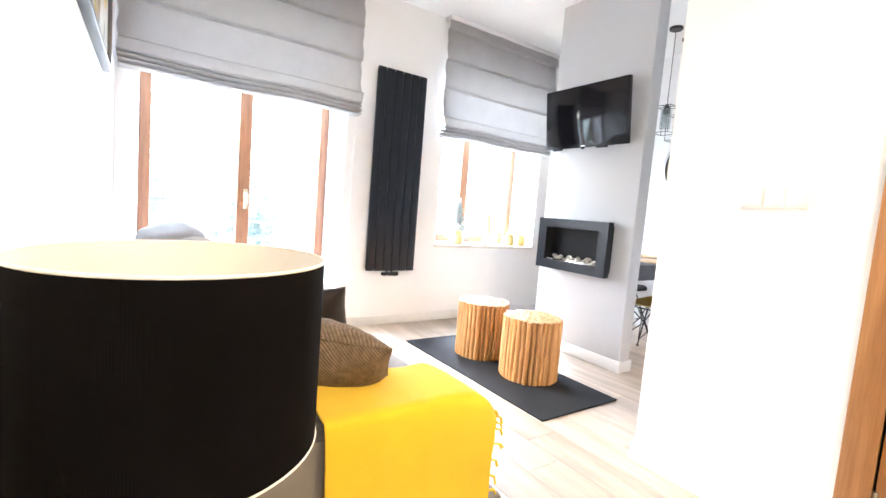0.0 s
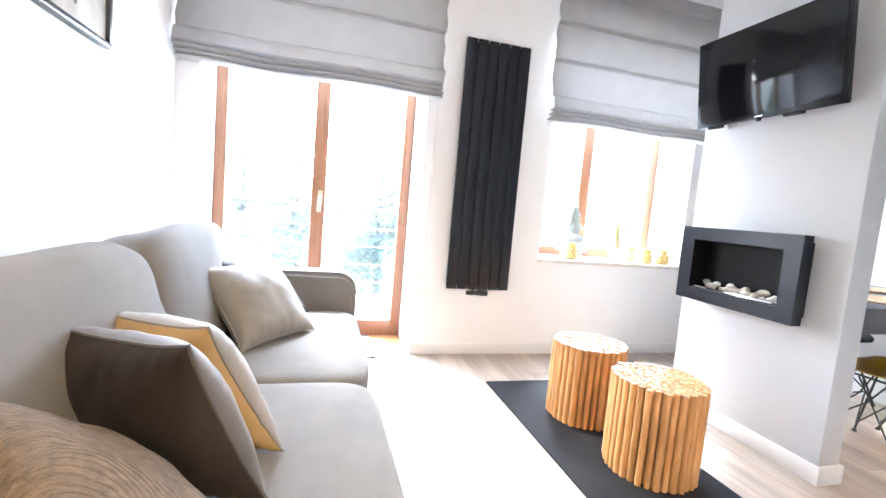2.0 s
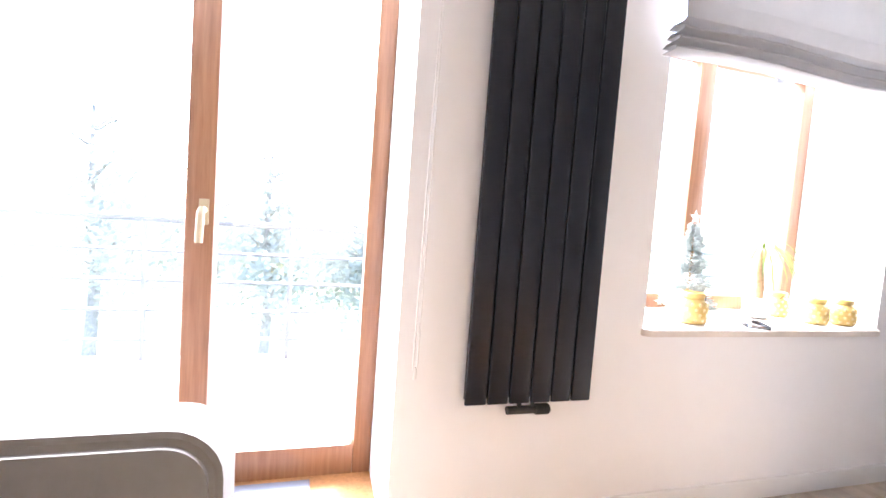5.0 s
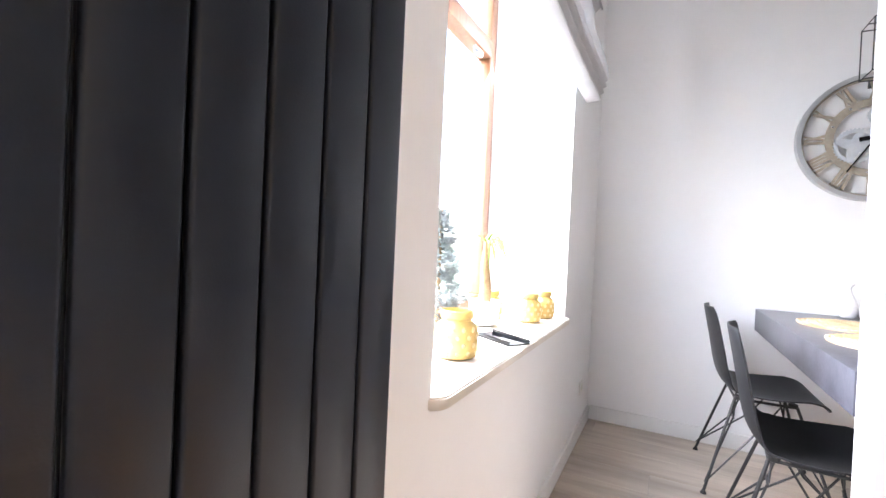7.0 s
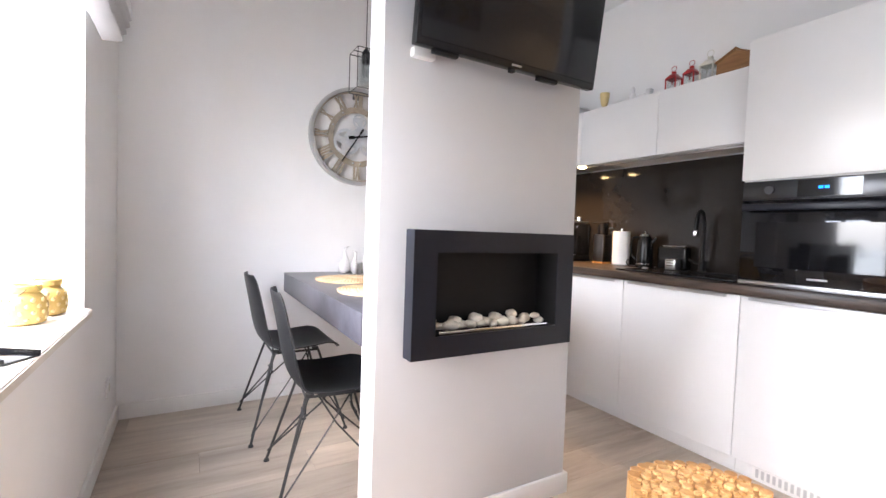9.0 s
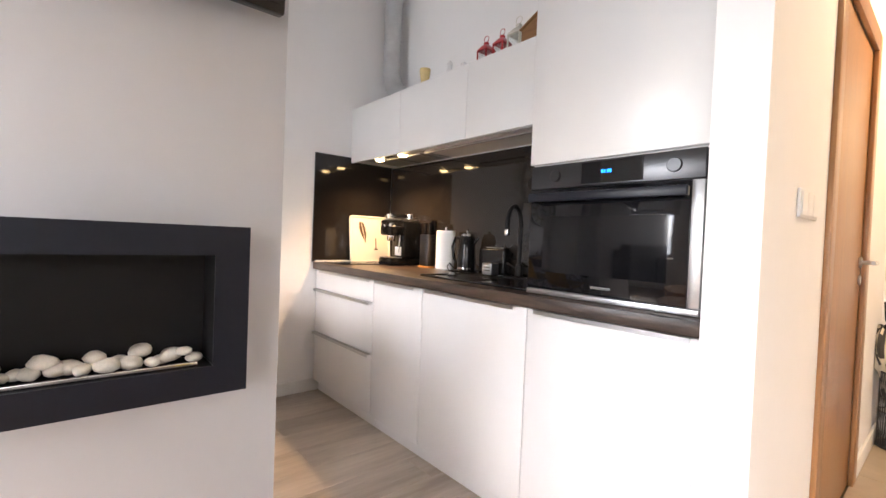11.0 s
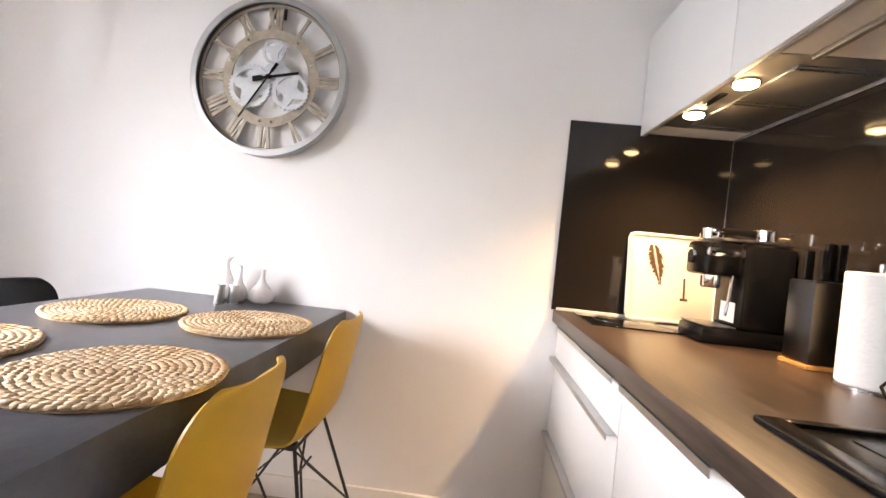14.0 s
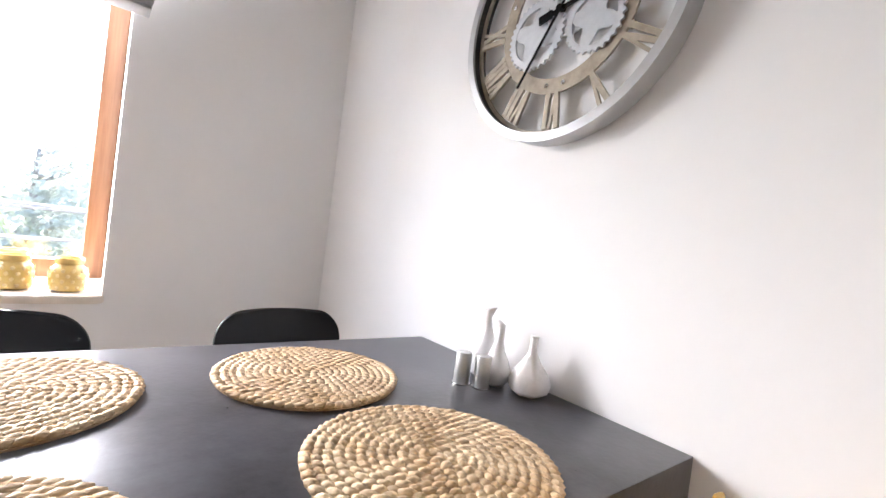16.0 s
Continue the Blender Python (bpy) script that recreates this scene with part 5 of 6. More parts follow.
# salt, pepper and white ceramics
for k, (x, y) in enumerate(((-0.175, -1.255), (-0.148, -1.293))):
    e = thing("shaker", "small brushed steel shaker on the table", "shaker", (x, y, 0.785), "shakers")
    part("body", lathe([(0.0175, 0), (0.0185, 0.002), (0.0185, 0.07), (0.0165, 0.073)], 28), "silver", e)
    part("foot", lathe([(0.021, 0), (0.021, 0.003)], 24), "chrome", e)
gd = lathe([(0.028, 0), (0.042, 0.01), (0.047, 0.028), (0.040, 0.05), (0.020, 0.075), (0.010, 0.095), (0.008, 0.125), (0.010, 0.132)], 32)
for vtx in gd.verts:
    a = math.atan2(vtx.co.y, vtx.co.x)
    k = 1 + 0.05 * math.cos(6 * a) * max(0, 1 - vtx.co.z / 0.08)
    vtx.co.x, vtx.co.y = vtx.co.x * k, vtx.co.y * k
single("garlic_ornament", gd, "ceramic", "white ceramic garlic-shaped ornament on the table", "ornament", (-0.065, -1.36, 0.785))


def goose(name, at, turn, s, head):
    bm = bmesh.new()
    path = [(0, 0, 0.0), (0, 0, 0.012), (0, 0, 0.035), (0.004, 0, 0.06), (0.008, 0, 0.085), (0.004, 0, 0.11), (0, 0, 0.135), (head * 0.3, 0, 0.152), (head, 0, 0.160)]
    radii = [0.022, 0.032, 0.036, 0.030, 0.018, 0.011, 0.009, 0.011, 0.005]
    rings = []
    for p, r in zip(path, radii):
        rings.append([bm.verts.new((s * (p[0] + r * math.cos(2 * math.pi * i / 20)), s * r * math.sin(2 * math.pi * i / 20), s * p[2])) for i in range(20)])
    for a, b in zip(rings, rings[1:]):
        for i in range(20):
            bm.faces.new((a[i], a[(i + 1) % 20], b[(i + 1) % 20], b[i]))
    bm.faces.new(list(reversed(rings[0])))
    bm.faces.new(rings[-1])
    return single(name, bm, "ceramic", "white ceramic bird-shaped ornament on the table", "ornament", at, "ceramic birds", turn, 80)


goose("bird_ornament", (-0.095, -1.285, 0.785), 70, 0.92, 0.02)
goose("bird_ornament", (-0.075, -1.215, 0.785), -100, 1.08, 0.026)


def chair(mat, label, at, turn, group):
    e = thing("dining_chair", label, "chair", at, group, turn)
    prof = [(-0.215, 0.425), (-0.205, 0.440), (-0.17, 0.448), (-0.10, 0.440), (0.0, 0.432), (0.08, 0.434), (0.135, 0.450), (0.172, 0.490), (0.192, 0.55), (0.207, 0.63), (0.224, 0.72), (0.240, 0.80), (0.243, 0.822)]
    fine = []
    for i in range(len(prof) - 1):
        p0, p1, p2, p3 = (Vector(prof[max(0, min(len(prof) - 1, i + d))]) for d in (-1, 0, 1, 2))
        for k in range(5):
            t = k / 5
            fine.append(0.5 * (2 * p1 + (p2 - p0) * t + (2 * p0 - 5 * p1 + 4 * p2 - p3) * t * t + (3 * p1 - p0 - 3 * p2 + p3) * t ** 3))
    fine.append(Vector(prof[-1]))
    length = [0.0]
    for a, b in zip(fine, fine[1:]):
        length.append(length[-1] + (b - a).length)
    total = length[-1]
    rows = []
    for p, s in zip(fine, length):
        v = s / total
        w = 0.208 + 0.02 * math.sin(math.pi * min(1, v / 0.55)) - 0.018 * max(0, v - 0.55) / 0.45
        for end, rc in ((s, 0.06), (total - s, 0.085)):
            if end < rc:
                w -= rc - math.sqrt(max(0, rc * rc - (rc - end) ** 2))
        back = min(1, max(0, (v - 0.42) / 0.16))
        row = []
        for i in range(17):
            u = i / 8 - 1
            bow = abs(u) ** 2.4
            row.append((u * w, p.x - 0.045 * back * bow * (1 - 0.35 * v), p.y + 0.022 * (1 - back) * bow * min(1, v / 0.12)))
        rows.append(row)
    part("shell", sheet(rows, 0.006), mat, e, smooth=60)
    # wire base
    tops = {(a, b): (a * 0.135, b * 0.115, 0.414) for a in (-1, 1) for b in (-1, 1)}
    feet = {(a, b): (a * 0.245, b * 0.235 - 0.005, 0.010) for a in (-1, 1) for b in (-1, 1)}
    for key, f_ in feet.items():
        part("leg", tube([tops[key], f_], 0.0062, 8), "black", e)
        part("foot", lathe([(0.013, 0), (0.013, 0.004), (0.007, 0.014)], 12, at=(f_[0], f_[1], 0)), "black", e)
        a, b = key
        part("brace_wire", tube([(f_[0] * 0.985, f_[1] * 0.985, 0.05), (a * 0.02, b * 0.10, 0.30), (-a * 0.05, b * 0.085, 0.405)], 0.004, 6), "black", e)
        part("brace_wire", tube([(f_[0] * 0.985, f_[1] * 0.985, 0.05), (a * 0.12, b * 0.01, 0.29), (a * 0.12, -b * 0.06, 0.405)], 0.004, 6), "black", e)
    part("seat_ring", tube([(-0.135, -0.115, 0.416), (0.135, -0.115, 0.416), (0.135, 0.115, 0.416), (-0.135, 0.115, 0.416), (-0.135, -0.115, 0.416)], 0.006, 8), "black", e)
    for a in (-1, 1):
        part("cross_wire", tube([(-0.06, a * 0.105, 0.30), (0.06, a * 0.105, 0.30)], 0.004, 6), "black", e)
        for b in (-1, 1):
            part("mount", lathe([(0.018, 0.416), (0.018, 0.430)], 12, at=(a * 0.13, b * 0.10, 0)), "black", e)
    return e


cb = chair("chair_black", "black moulded shell chair on black wire legs", (-0.375, -0.83, 0), 1, "black dining chairs")
copy_thing(cb, pose(-1.055, -0.86, 0, 0, 0, -5))
cy = chair("chair_yellow", "mustard yellow moulded shell chair on black wire legs", (-0.30, -1.575, 0), 180, "yellow dining chairs")
copy_thing(cy, pose(-0.97, -1.575, 0, 0, 0, 181))

# ---- wall clock ----
ck = thing("wall_clock", "large round silver skeleton clock with roman numerals and gears", "clock", (0, -1.294, 1.680))


def clock_ring(r0, r1, d0, d1, seg=72):
    """A flat ring on the wall, from depth d0 to d1."""
    bm = bmesh.new()
    rings = []
    for r, d in ((r0, d0), (r1, d0), (r1, d1), (r0, d1)):
        rings.append([bm.verts.new((-d, r * math.sin(2 * math.pi * i / seg), r * math.cos(2 * math.pi * i / seg))) for i in range(seg)])
    for k in range(4):
        a, b = rings[k], rings[(k + 1) % 4]
        for i in range(seg):
            bm.faces.new((a[i], a[(i + 1) % seg], b[(i + 1) % seg], b[i]))
    return bm


part("rim", clock_ring(0.300, 0.3150, 0.008, 0.054), "silver", ck, "silver painted rim")
part("rim_band", clock_ring(0.294, 0.3158, 0.054, 0.061), "silver", ck)
part("rim_liner", clock_ring(0.294, 0.300, 0.012, 0.053), "black", ck)
part("hanger", box(-0.030, 0.0, -0.03, 0.03, 0.25, 0.30, 0.002), "black", ck)
part("numeral_ring", clock_ring(0.158, 0.195, 0.030, 0.036), "bronze", ck, "aged brass ring")
part("outer_band", clock_ring(0.284, 0.296, 0.030, 0.036), "bronze", ck)


def polar(a, r, side, d):
    """Clock face: a degrees clockwise from 12, r out, side to the right of that."""
    t = radians(a)
    return (-d, -(r * math.sin(t) + side * math.cos(t)), r * math.cos(t) - side * math.sin(t))


def stroke(bm, a, p, q, w, d0, d1):
    w *= 1.5
    (r0, s0), (r1, s1) = p, q
    n = Vector((s1 - s0, r1 - r0)).normalized() * w / 2
    quad = [(r0 - n.x, s0 + n.y), (r1 - n.x, s1 + n.y), (r1 + n.x, s1 - n.y), (r0 + n.x, s0 - n.y)]
    lo = [bm.verts.new(polar(a, r, s, d0)) for r, s in quad]
    hi = [bm.verts.new(polar(a, r, s, d1)) for r, s in quad]
    bm.faces.new(hi)
    bm.faces.new(list(reversed(lo)))
    for i in range(4):
        bm.faces.new((lo[i], lo[(i + 1) % 4], hi[(i + 1) % 4], hi[i]))


NUM = {1: "I", 2: "II", 3: "III", 4: "IV", 5: "V", 6: "VI", 7: "VII", 8: "VIII", 9: "IX", 10: "X", 11: "XI", 12: "XII"}
for hour, text in NUM.items():
    bm = bmesh.new()
    wide = {"I": 0.015, "V": 0.032, "X": 0.032}
    x = -sum(wide[c] for c in text) / 2
    for c in text:
        m_ = x + wide[c] / 2
        if c == "I":
            stroke(bm, 30 * hour, (0.192, m_), (0.280, m_), 0.0085, 0.029, 0.037)
            for q in (0.200, 0.277):
                stroke(bm, 30 * hour, (q, m_ - 0.0085), (q, m_ + 0.0085), 0.0045, 0.0292, 0.0372)
        elif c == "V":
            stroke(bm, 30 * hour, (0.280, m_ - 0.011), (0.192, m_), 0.0085, 0.029, 0.037)
            stroke(bm, 30 * hour, (0.280, m_ + 0.011), (0.192, m_), 0.0055, 0.0285, 0.0365)
        else:
            stroke(bm, 30 * hour, (0.280, m_ - 0.011), (0.192, m_ + 0.011), 0.0085, 0.029, 0.037)
            stroke(bm, 30 * hour, (0.280, m_ + 0.011), (0.192, m_ - 0.011), 0.0055, 0.0285, 0.0365)
        x += wide[c]
    part("numeral", bm, "bronze", ck, smooth=0)


def gear(cy, cz, r, teeth, d, spokes, mat):
    bm = bmesh.new()
    n = teeth * 4
    out, inn = [], []
    for i in range(n):
        rr = r if i % 4 < 2 else r * 0.93
        a = 2 * math.pi * i / n
        out.append((rr * math.cos(a), rr * math.sin(a)))
        inn.append((r * 0.76 * math.cos(a), r * 0.76 * math.sin(a)))
    oa = [bm.verts.new((-d, y, z)) for y, z in out]
    ia = [bm.verts.new((-d, y, z)) for y, z in inn]
    ob_ = [bm.verts.new((-d - 0.006, y, z)) for y, z in out]
    ib = [bm.verts.new((-d - 0.006, y, z)) for y, z in inn]
    for i in range(n):
        j = (i + 1) % n
        bm.faces.new((oa[i], oa[j], ia[j], ia[i]))
        bm.faces.new((ob_[j], ob_[i], ib[i], ib[j]))
        bm.faces.new((oa[j], oa[i], ob_[i], ob_[j]))
        bm.faces.new((ia[i], ia[j], ib[j], ib[i]))
    # body: a star with hollow sides that reaches the rim
    m = 24 * spokes
    star = []
    for i in range(m):
        a = 2 * math.pi * i / m
        rr = r * (0.42 + 0.40 * abs(math.cos(spokes * a / 2)) ** 2.2)
        star.append((rr * math.cos(a + 0.3), rr * math.sin(a + 0.3)))
    lo = [bm.verts.new((-d - 0.0005, y, z)) for y, z in star]
    hi = [bm.verts.new((-d - 0.0055, y, z)) for y, z in star]
    for side, dd in ((lo, d + 0.0005), (hi, d + 0.0055)):
        c = bm.verts.new((-dd, 0, 0))
        for i in range(m):
            bm.faces.new((c, side[i], side[(i + 1) % m]))
    for i in range(m):
        bm.faces.new((lo[i], hi[i], hi[(i + 1) % m], lo[(i + 1) % m]))
    part("gear", bm, mat, ck, smooth=0, at=pose(0, cy, cz))


gear(0.075, -0.040, 0.088, 34, 0.0385, 4, "gear")
gear(-0.092, -0.05, 0.076, 28, 0.0385, 4, "gear")
gear(-0.01, 0.105, 0.048, 20, 0.0385, 3, "gear")
part("centre_disc", lathe([(0.066, 0.034), (0.066, 0.0375), (0.062, 0.038)], 40), "gear", ck, at=pose(0, -0.025, 0.0, 0, -90, 0))
for a in (35, 70, 172, 188, 290, 325):
    p = polar(a, 0.176, 0, 0.036)
    part("bolt", lathe([(0.006, 0), (0.006, 0.003), (0.003, 0.005)], 10), "chrome", ck, at=pose(*p, 0, -90, 0))
for name, a, ln, w, d in (("hour_hand", 79, 0.125, 0.0075, 0.048), ("minute_hand", 212, 0.20, 0.0045, 0.052)):
    bm = bmesh.new()
    stroke(bm, a, (-0.055, 0), (ln, 0), w, d, d + 0.0025)
    stroke(bm, a, (-0.065, 0), (-0.025, 0), w * 1.9, d, d + 0.003)
    part(name, bm, "plastic_black", ck, smooth=0)
part("hand_pin", lathe([(0.008, 0.0), (0.008, 0.018)], 16), "plastic_black", ck, at=pose(-0.041, 0, 0, 0, -90, 0))


def pendant(x, y, ztop, label):
    e = thing("pendant_lamp", label, "lamp", (x, y, CEIL), "cage pendant lamps")
    part("ceiling_rose", lathe([(0.05, -0.022), (0.055, -0.016), (0.055, 0)], 28), "black", e)
    part("cable", tube([(0, 0, -0.02), (0, 0, ztop - CEIL)], 0.003, 6), "black", e)
    s, z1 = 0.075, ztop - CEIL
    z0 = z1 - 0.24
    part("socket", lathe([(0.02, z1 - 0.075), (0.024, z1 - 0.07), (0.024, z1 - 0.01), (0.008, z1 + 0.015)], 20), "black", e)
    part("inner_glass", lathe([(0.045, z1 - 0.20), (0.045, z1 - 0.03), (0.043, z1 - 0.03), (0.043, z1 - 0.198)], 28), "thin_glass", e, "clear glass cylinder")
    part("bulb", lathe([(0.012, z1 - 0.075), (0.026, z1 - 0.115), (0.026, z1 - 0.135), (0.004, z1 - 0.155)], 20), "thin_glass", e, "clear unlit bulb")
    for a in (-1, 1):
        for b in (-1, 1):
            part("cage_post", tube([(a * s, b * s, z0), (a * s, b * s, z1 - 0.01)], 0.0028, 6), "black", e)
    for z in (z0, z1 - 0.01):
        part("cage_frame", tube([(-s, -s, z), (s, -s, z), (s, s, z), (-s, s, z), (-s, -s, z)], 0.0028, 6), "black", e)
    part("cage_bar", tube([(-s, 0, z1 - 0.01), (s, 0, z1 - 0.01)], 0.0028, 6), "black", e)
    part("cage_bar", tube([(0, -s, z1 - 0.01), (0, s, z1 - 0.01)], 0.0028, 6), "black", e)
    return e


pendant(-0.62, -1.275, 2.15, "black wire cage pendant lamp over the table")
pendant(-0.33, -1.235, 2.13, "black wire cage pendant lamp over the table")

# ---- window sill things ----
SZ = WB


def jar(x, y, s, label, turn):
    e = thing("lantern_jar", label, "jar", (x, y, SZ), "amber jars", turn)
    prof = [(0.044, 0), (0.056, 0.006), (0.062, 0.03), (0.062, 0.07), (0.055, 0.092), (0.042, 0.104), (0.042, 0.108), (0.046, 0.112), (0.046, 0.130), (0.043, 0.133), (0.040, 0.13), (0.040, 0.108)]
    part("body", lathe([(r * s, z * s) for r, z in prof], 36), "jar", e)
    bm = bmesh.new()
    for row in range(4):
        for i in range(12):
            a = 2 * math.pi * (i + 0.5 * (row % 2)) / 12
            r, z = (0.0625 - 0.002 * abs(row - 1.5)) * s, (0.022 + 0.021 * row) * s
            m = Matrix.Translation((r * math.cos(a), r * math.sin(a), z)) @ Matrix.Rotation(a, 4, 'Z') @ Matrix.Diagonal((0.002, 0.0075 * s, 0.0085 * s, 1))
            bmesh.ops.create_icosphere(bm, subdivisions=1, radius=1, matrix=m)
    tagged(part("openwork_dots", bm, "jar_dot", e, smooth=180), kind="stuff")
    hp = [(0.047 * s * math.cos(t), 0.05 * s * math.sin(t) * 1.0, 0.12 * s - 0.05 * s * max(0, math.sin(t))) for t in [k * math.pi / 10 for k in range(11)]]
    part("wire_handle", tube(hp, 0.0016, 5), "black", e)
    return e


jar(-1.80, 0.10, 1.0, "amber glazed lantern jar with pale dots on the sill", -60)
jar(-1.075, 0.105, 0.92, "amber glazed lantern jar with pale dots on the sill", 20)
jar(-0.925, 0.085, 0.92, "amber glazed lantern jar with pale dots on the sill", -30)
jar(-1.10, 0.27, 0.92, "amber glazed lantern jar with pale dots on the sill", 80)
jar(-1.60, 0.33, 0.85, "amber glazed lantern jar with pale dots on the sill", 10)
st = thing("shallow_tray", "flat black lacquered tray on the window sill", "tray", (-1.50, 0.075, SZ), "", -32)
part("plate", box(-0.045, 0.045, -0.10, 0.10, 0, 0.006, 0.002), "black_gloss", st)
for x in (-0.045, 0.041):
    part("edge", box(x, x + 0.004, -0.10, 0.10, 0.006, 0.016, 0.001), "plastic_black", st)
tr_ = thing("small_fir_tree", "small flocked artificial fir tree with a star", "christmas tree", (-1.73, 0.20, SZ))
part("stand", lathe([(0.045, 0), (0.045, 0.02), (0.012, 0.03)], 20), "ceramic", tr_)
part("trunk", tube([(0, 0, 0.02), (0, 0, 0.42)], 0.006, 6), "stem", tr_)
rnd = random.Random(12)
bm = bmesh.new()
for k in range(2600):
    h_ = rnd.uniform(0.05, 0.42)
    r_ = (0.46 - h_) * 0.34 * (0.75 + 0.25 * math.sin(h_ * 75)) * math.sqrt(rnd.random())
    a = rnd.uniform(0, 2 * math.pi)
    p = Vector((r_ * math.cos(a), r_ * math.sin(a), h_ - r_ * 0.35))
    d = Vector((math.cos(a), math.sin(a), rnd.uniform(-0.4, 0.5))).normalized() * rnd.uniform(0.014, 0.028)
    n = d.orthogonal().normalized() * 0.006
    vs = [bm.verts.new(p - n), bm.verts.new(p + n), bm.verts.new(p + d)]
    bm.faces.new(vs)
    n2 = d.cross(n).normalized() * 0.003
    bm.faces.new([bm.verts.new(p - n2), bm.verts.new(p + n2), bm.verts.new(p + d)])
tagged(part("needles", bm, "fir", tr_, smooth=0), kind="stuff")
bm = bmesh.new()
tips = [(0.034 * (1 if k % 2 == 0 else 0.45) * math.sin(k * math.pi / 5), 0.452 + 0.034 * (1 if k % 2 == 0 else 0.45) * math.cos(k * math.pi / 5)) for k in range(10)]
front, back = bm.verts.new((0, -0.008, 0.452)), bm.verts.new((0, 0.008, 0.452))
edge = [bm.verts.new((x, 0, z)) for x, z in tips]
for k in range(10):
    bm.faces.new((front, edge[k], edge[(k + 1) % 10]))
    bm.faces.new((back, edge[(k + 1) % 10], edge[k]))
part("star", bm, "ceramic", tr_, "white star", 0)
pl = thing("potted_plant", "pony-tail palm with arching leaves in a white pot", "plant", (-1.29, 0.22, SZ))
part("pot", lathe([(0.04, 0), (0.055, 0.01), (0.062, 0.09), (0.064, 0.10), (0.056, 0.10), (0.05, 0.09)], 28), "ceramic", pl)
part("trunk", tube([(0, 0, 0.08), (0.004, 0, 0.16), (-0.004, 0.004, 0.24), (0.006, 0, 0.33)], 0.026, 12, taper=0.013), "stem", pl)
rnd = random.Random(5)
for k in range(26):
    a, ln = rnd.uniform(0, 2 * math.pi), rnd.uniform(0.16, 0.30)
    up = rnd.uniform(0.35, 0.9)
    rows = []
    for i in range(9):
        t = i / 8
        c = Vector((math.cos(a) * ln * t * 0.75, math.sin(a) * ln * t * 0.75, 0.33 + ln * (up * t - 1.15 * t * t)))
        if c.y > 0.14:
            c.y = 0.14
        sd = Vector((-math.sin(a), math.cos(a), 0)) * 0.006 * (1 - t) ** 0.6
        rows.append([tuple(c - sd), tuple(c + sd)])
    part("leaf", sheet(rows, 0.0008), "leaf", pl, smooth=60)

sq = thing("wooden_ornament", "small brown wooden block ornament on the sill", "ornament", (-2.02, 0.30, SZ))
part("block", box(-0.03, 0.005, -0.012, 0.012, 0, 0.05, 0.003), "box_wood", sq)
part("block", box(0.012, 0.045, -0.012, 0.012, 0, 0.048, 0.003), "box_wood", sq)
cd = thing("blind_cord", "thin white pull cord of the roman blind", "cord", (-3.018, -0.03, 0.6))
part("cord", tube([(-0.008, 0, 0.0), (-0.004, 0, 0.6), (0.006, 0, 1.45)], 0.0022, 6), "white", cd)
part("cord", tube([(0.006, 0, 0.02), (0.008, 0, 0.6), (0.010, 0, 1.45)], 0.0022, 6), "white", cd)
part("weight", lathe([(0.003, -0.02), (0.006, -0.015), (0.006, 0.012), (0.003, 0.02)], 12), "white", cd)
single("door_mat", box(-0.31, 0.31, -0.25, 0.25, 0.0, 0.009, 0.003), "mat_grey", "blue-grey mat before the balcony door", "mat", (-3.63, 0.155, 0.0045))

# ---- hall ----
hd = tagged(new("door_1"), "closed brown wooden veneer hall door", "door", "", "structure")
part("leaf", box(BX + 0.004, BX + 0.044, DY1 + 0.045, DY0 - 0.045, 0.006, DZ - 0.04, 0.002), "door_wood", hd)
for y0, y1, z0, z1 in ((DY0 - 0.04, DY0 + 0.045, 0, DZ + 0.045), (DY1 - 0.045, DY1 + 0.04, 0, DZ + 0.045), (DY1 + 0.04, DY0 - 0.04, DZ - 0.04, DZ + 0.045)):
    part("door_frame", box(BX - 0.016, BX + 0.003, y0, y1, z0, z1, 0.003), "door_wood", hd)
for z in (0.22, 1.05, 1.78):
    part("hinge", tube([(BX - 0.002, DY0 - 0.047, z), (BX - 0.002, DY0 - 0.047, z + 0.09)], 0.007, 8), "alu", hd)
hn = part("door_handle", tube([(BX, DY1 + 0.10, 1.04), (BX - 0.05, DY1 + 0.10, 1.04), (BX - 0.055, DY1 + 0.115, 1.04), (BX - 0.055, DY1 + 0.22, 1.04)], 0.009, 10), "alu", hd, "satin metal lever handle")
part("rose", lathe([(0.025, 0), (0.025, 0.008)], 20), "alu", hn, at=pose(BX + 0.002, DY1 + 0.10, 1.04, 0, -90, 0))
part("keyhole_rose", lathe([(0.022, 0), (0.022, 0.008)], 20), "alu", hd, at=pose(BX + 0.002, DY1 + 0.10, 0.96, 0, -90, 0))
sw = thing("light_switch", "white triple light switch plate on the wall", "switch", (BX, -2.87, 1.21))
part("plate", box(-0.008, 0, -0.105, 0.105, -0.04, 0.04, 0.003), "white", sw)
for k in range(3):
    part("rocker", box(-0.011, -0.008, -0.10 + k * 0.067, -0.039 + k * 0.067, -0.033, 0.033, 0.002), "white", sw)
so = thing("wall_socket", "white wall socket low on the outer wall", "socket", (-0.30, 0, 0.275))
part("plate", box(-0.04, 0.04, -0.009, 0, -0.04, 0.04, 0.003), "white", so)
part("well", lathe([(0.02, 0), (0.02, 0.001)], 20), "cream", so, at=pose(0, -0.0095, 0, 90, 0, 0))
ic = thing("intercom", "white wall-mounted intercom handset", "intercom", (-2.70, YS, 1.05))
part("base", box(-0.05, 0.05, 0, 0.03, 0, 0.21, 0.006), "white", ic)
part("handset", box(-0.045, -0.005, 0.03, 0.058, 0.01, 0.20, 0.008), "white", ic)
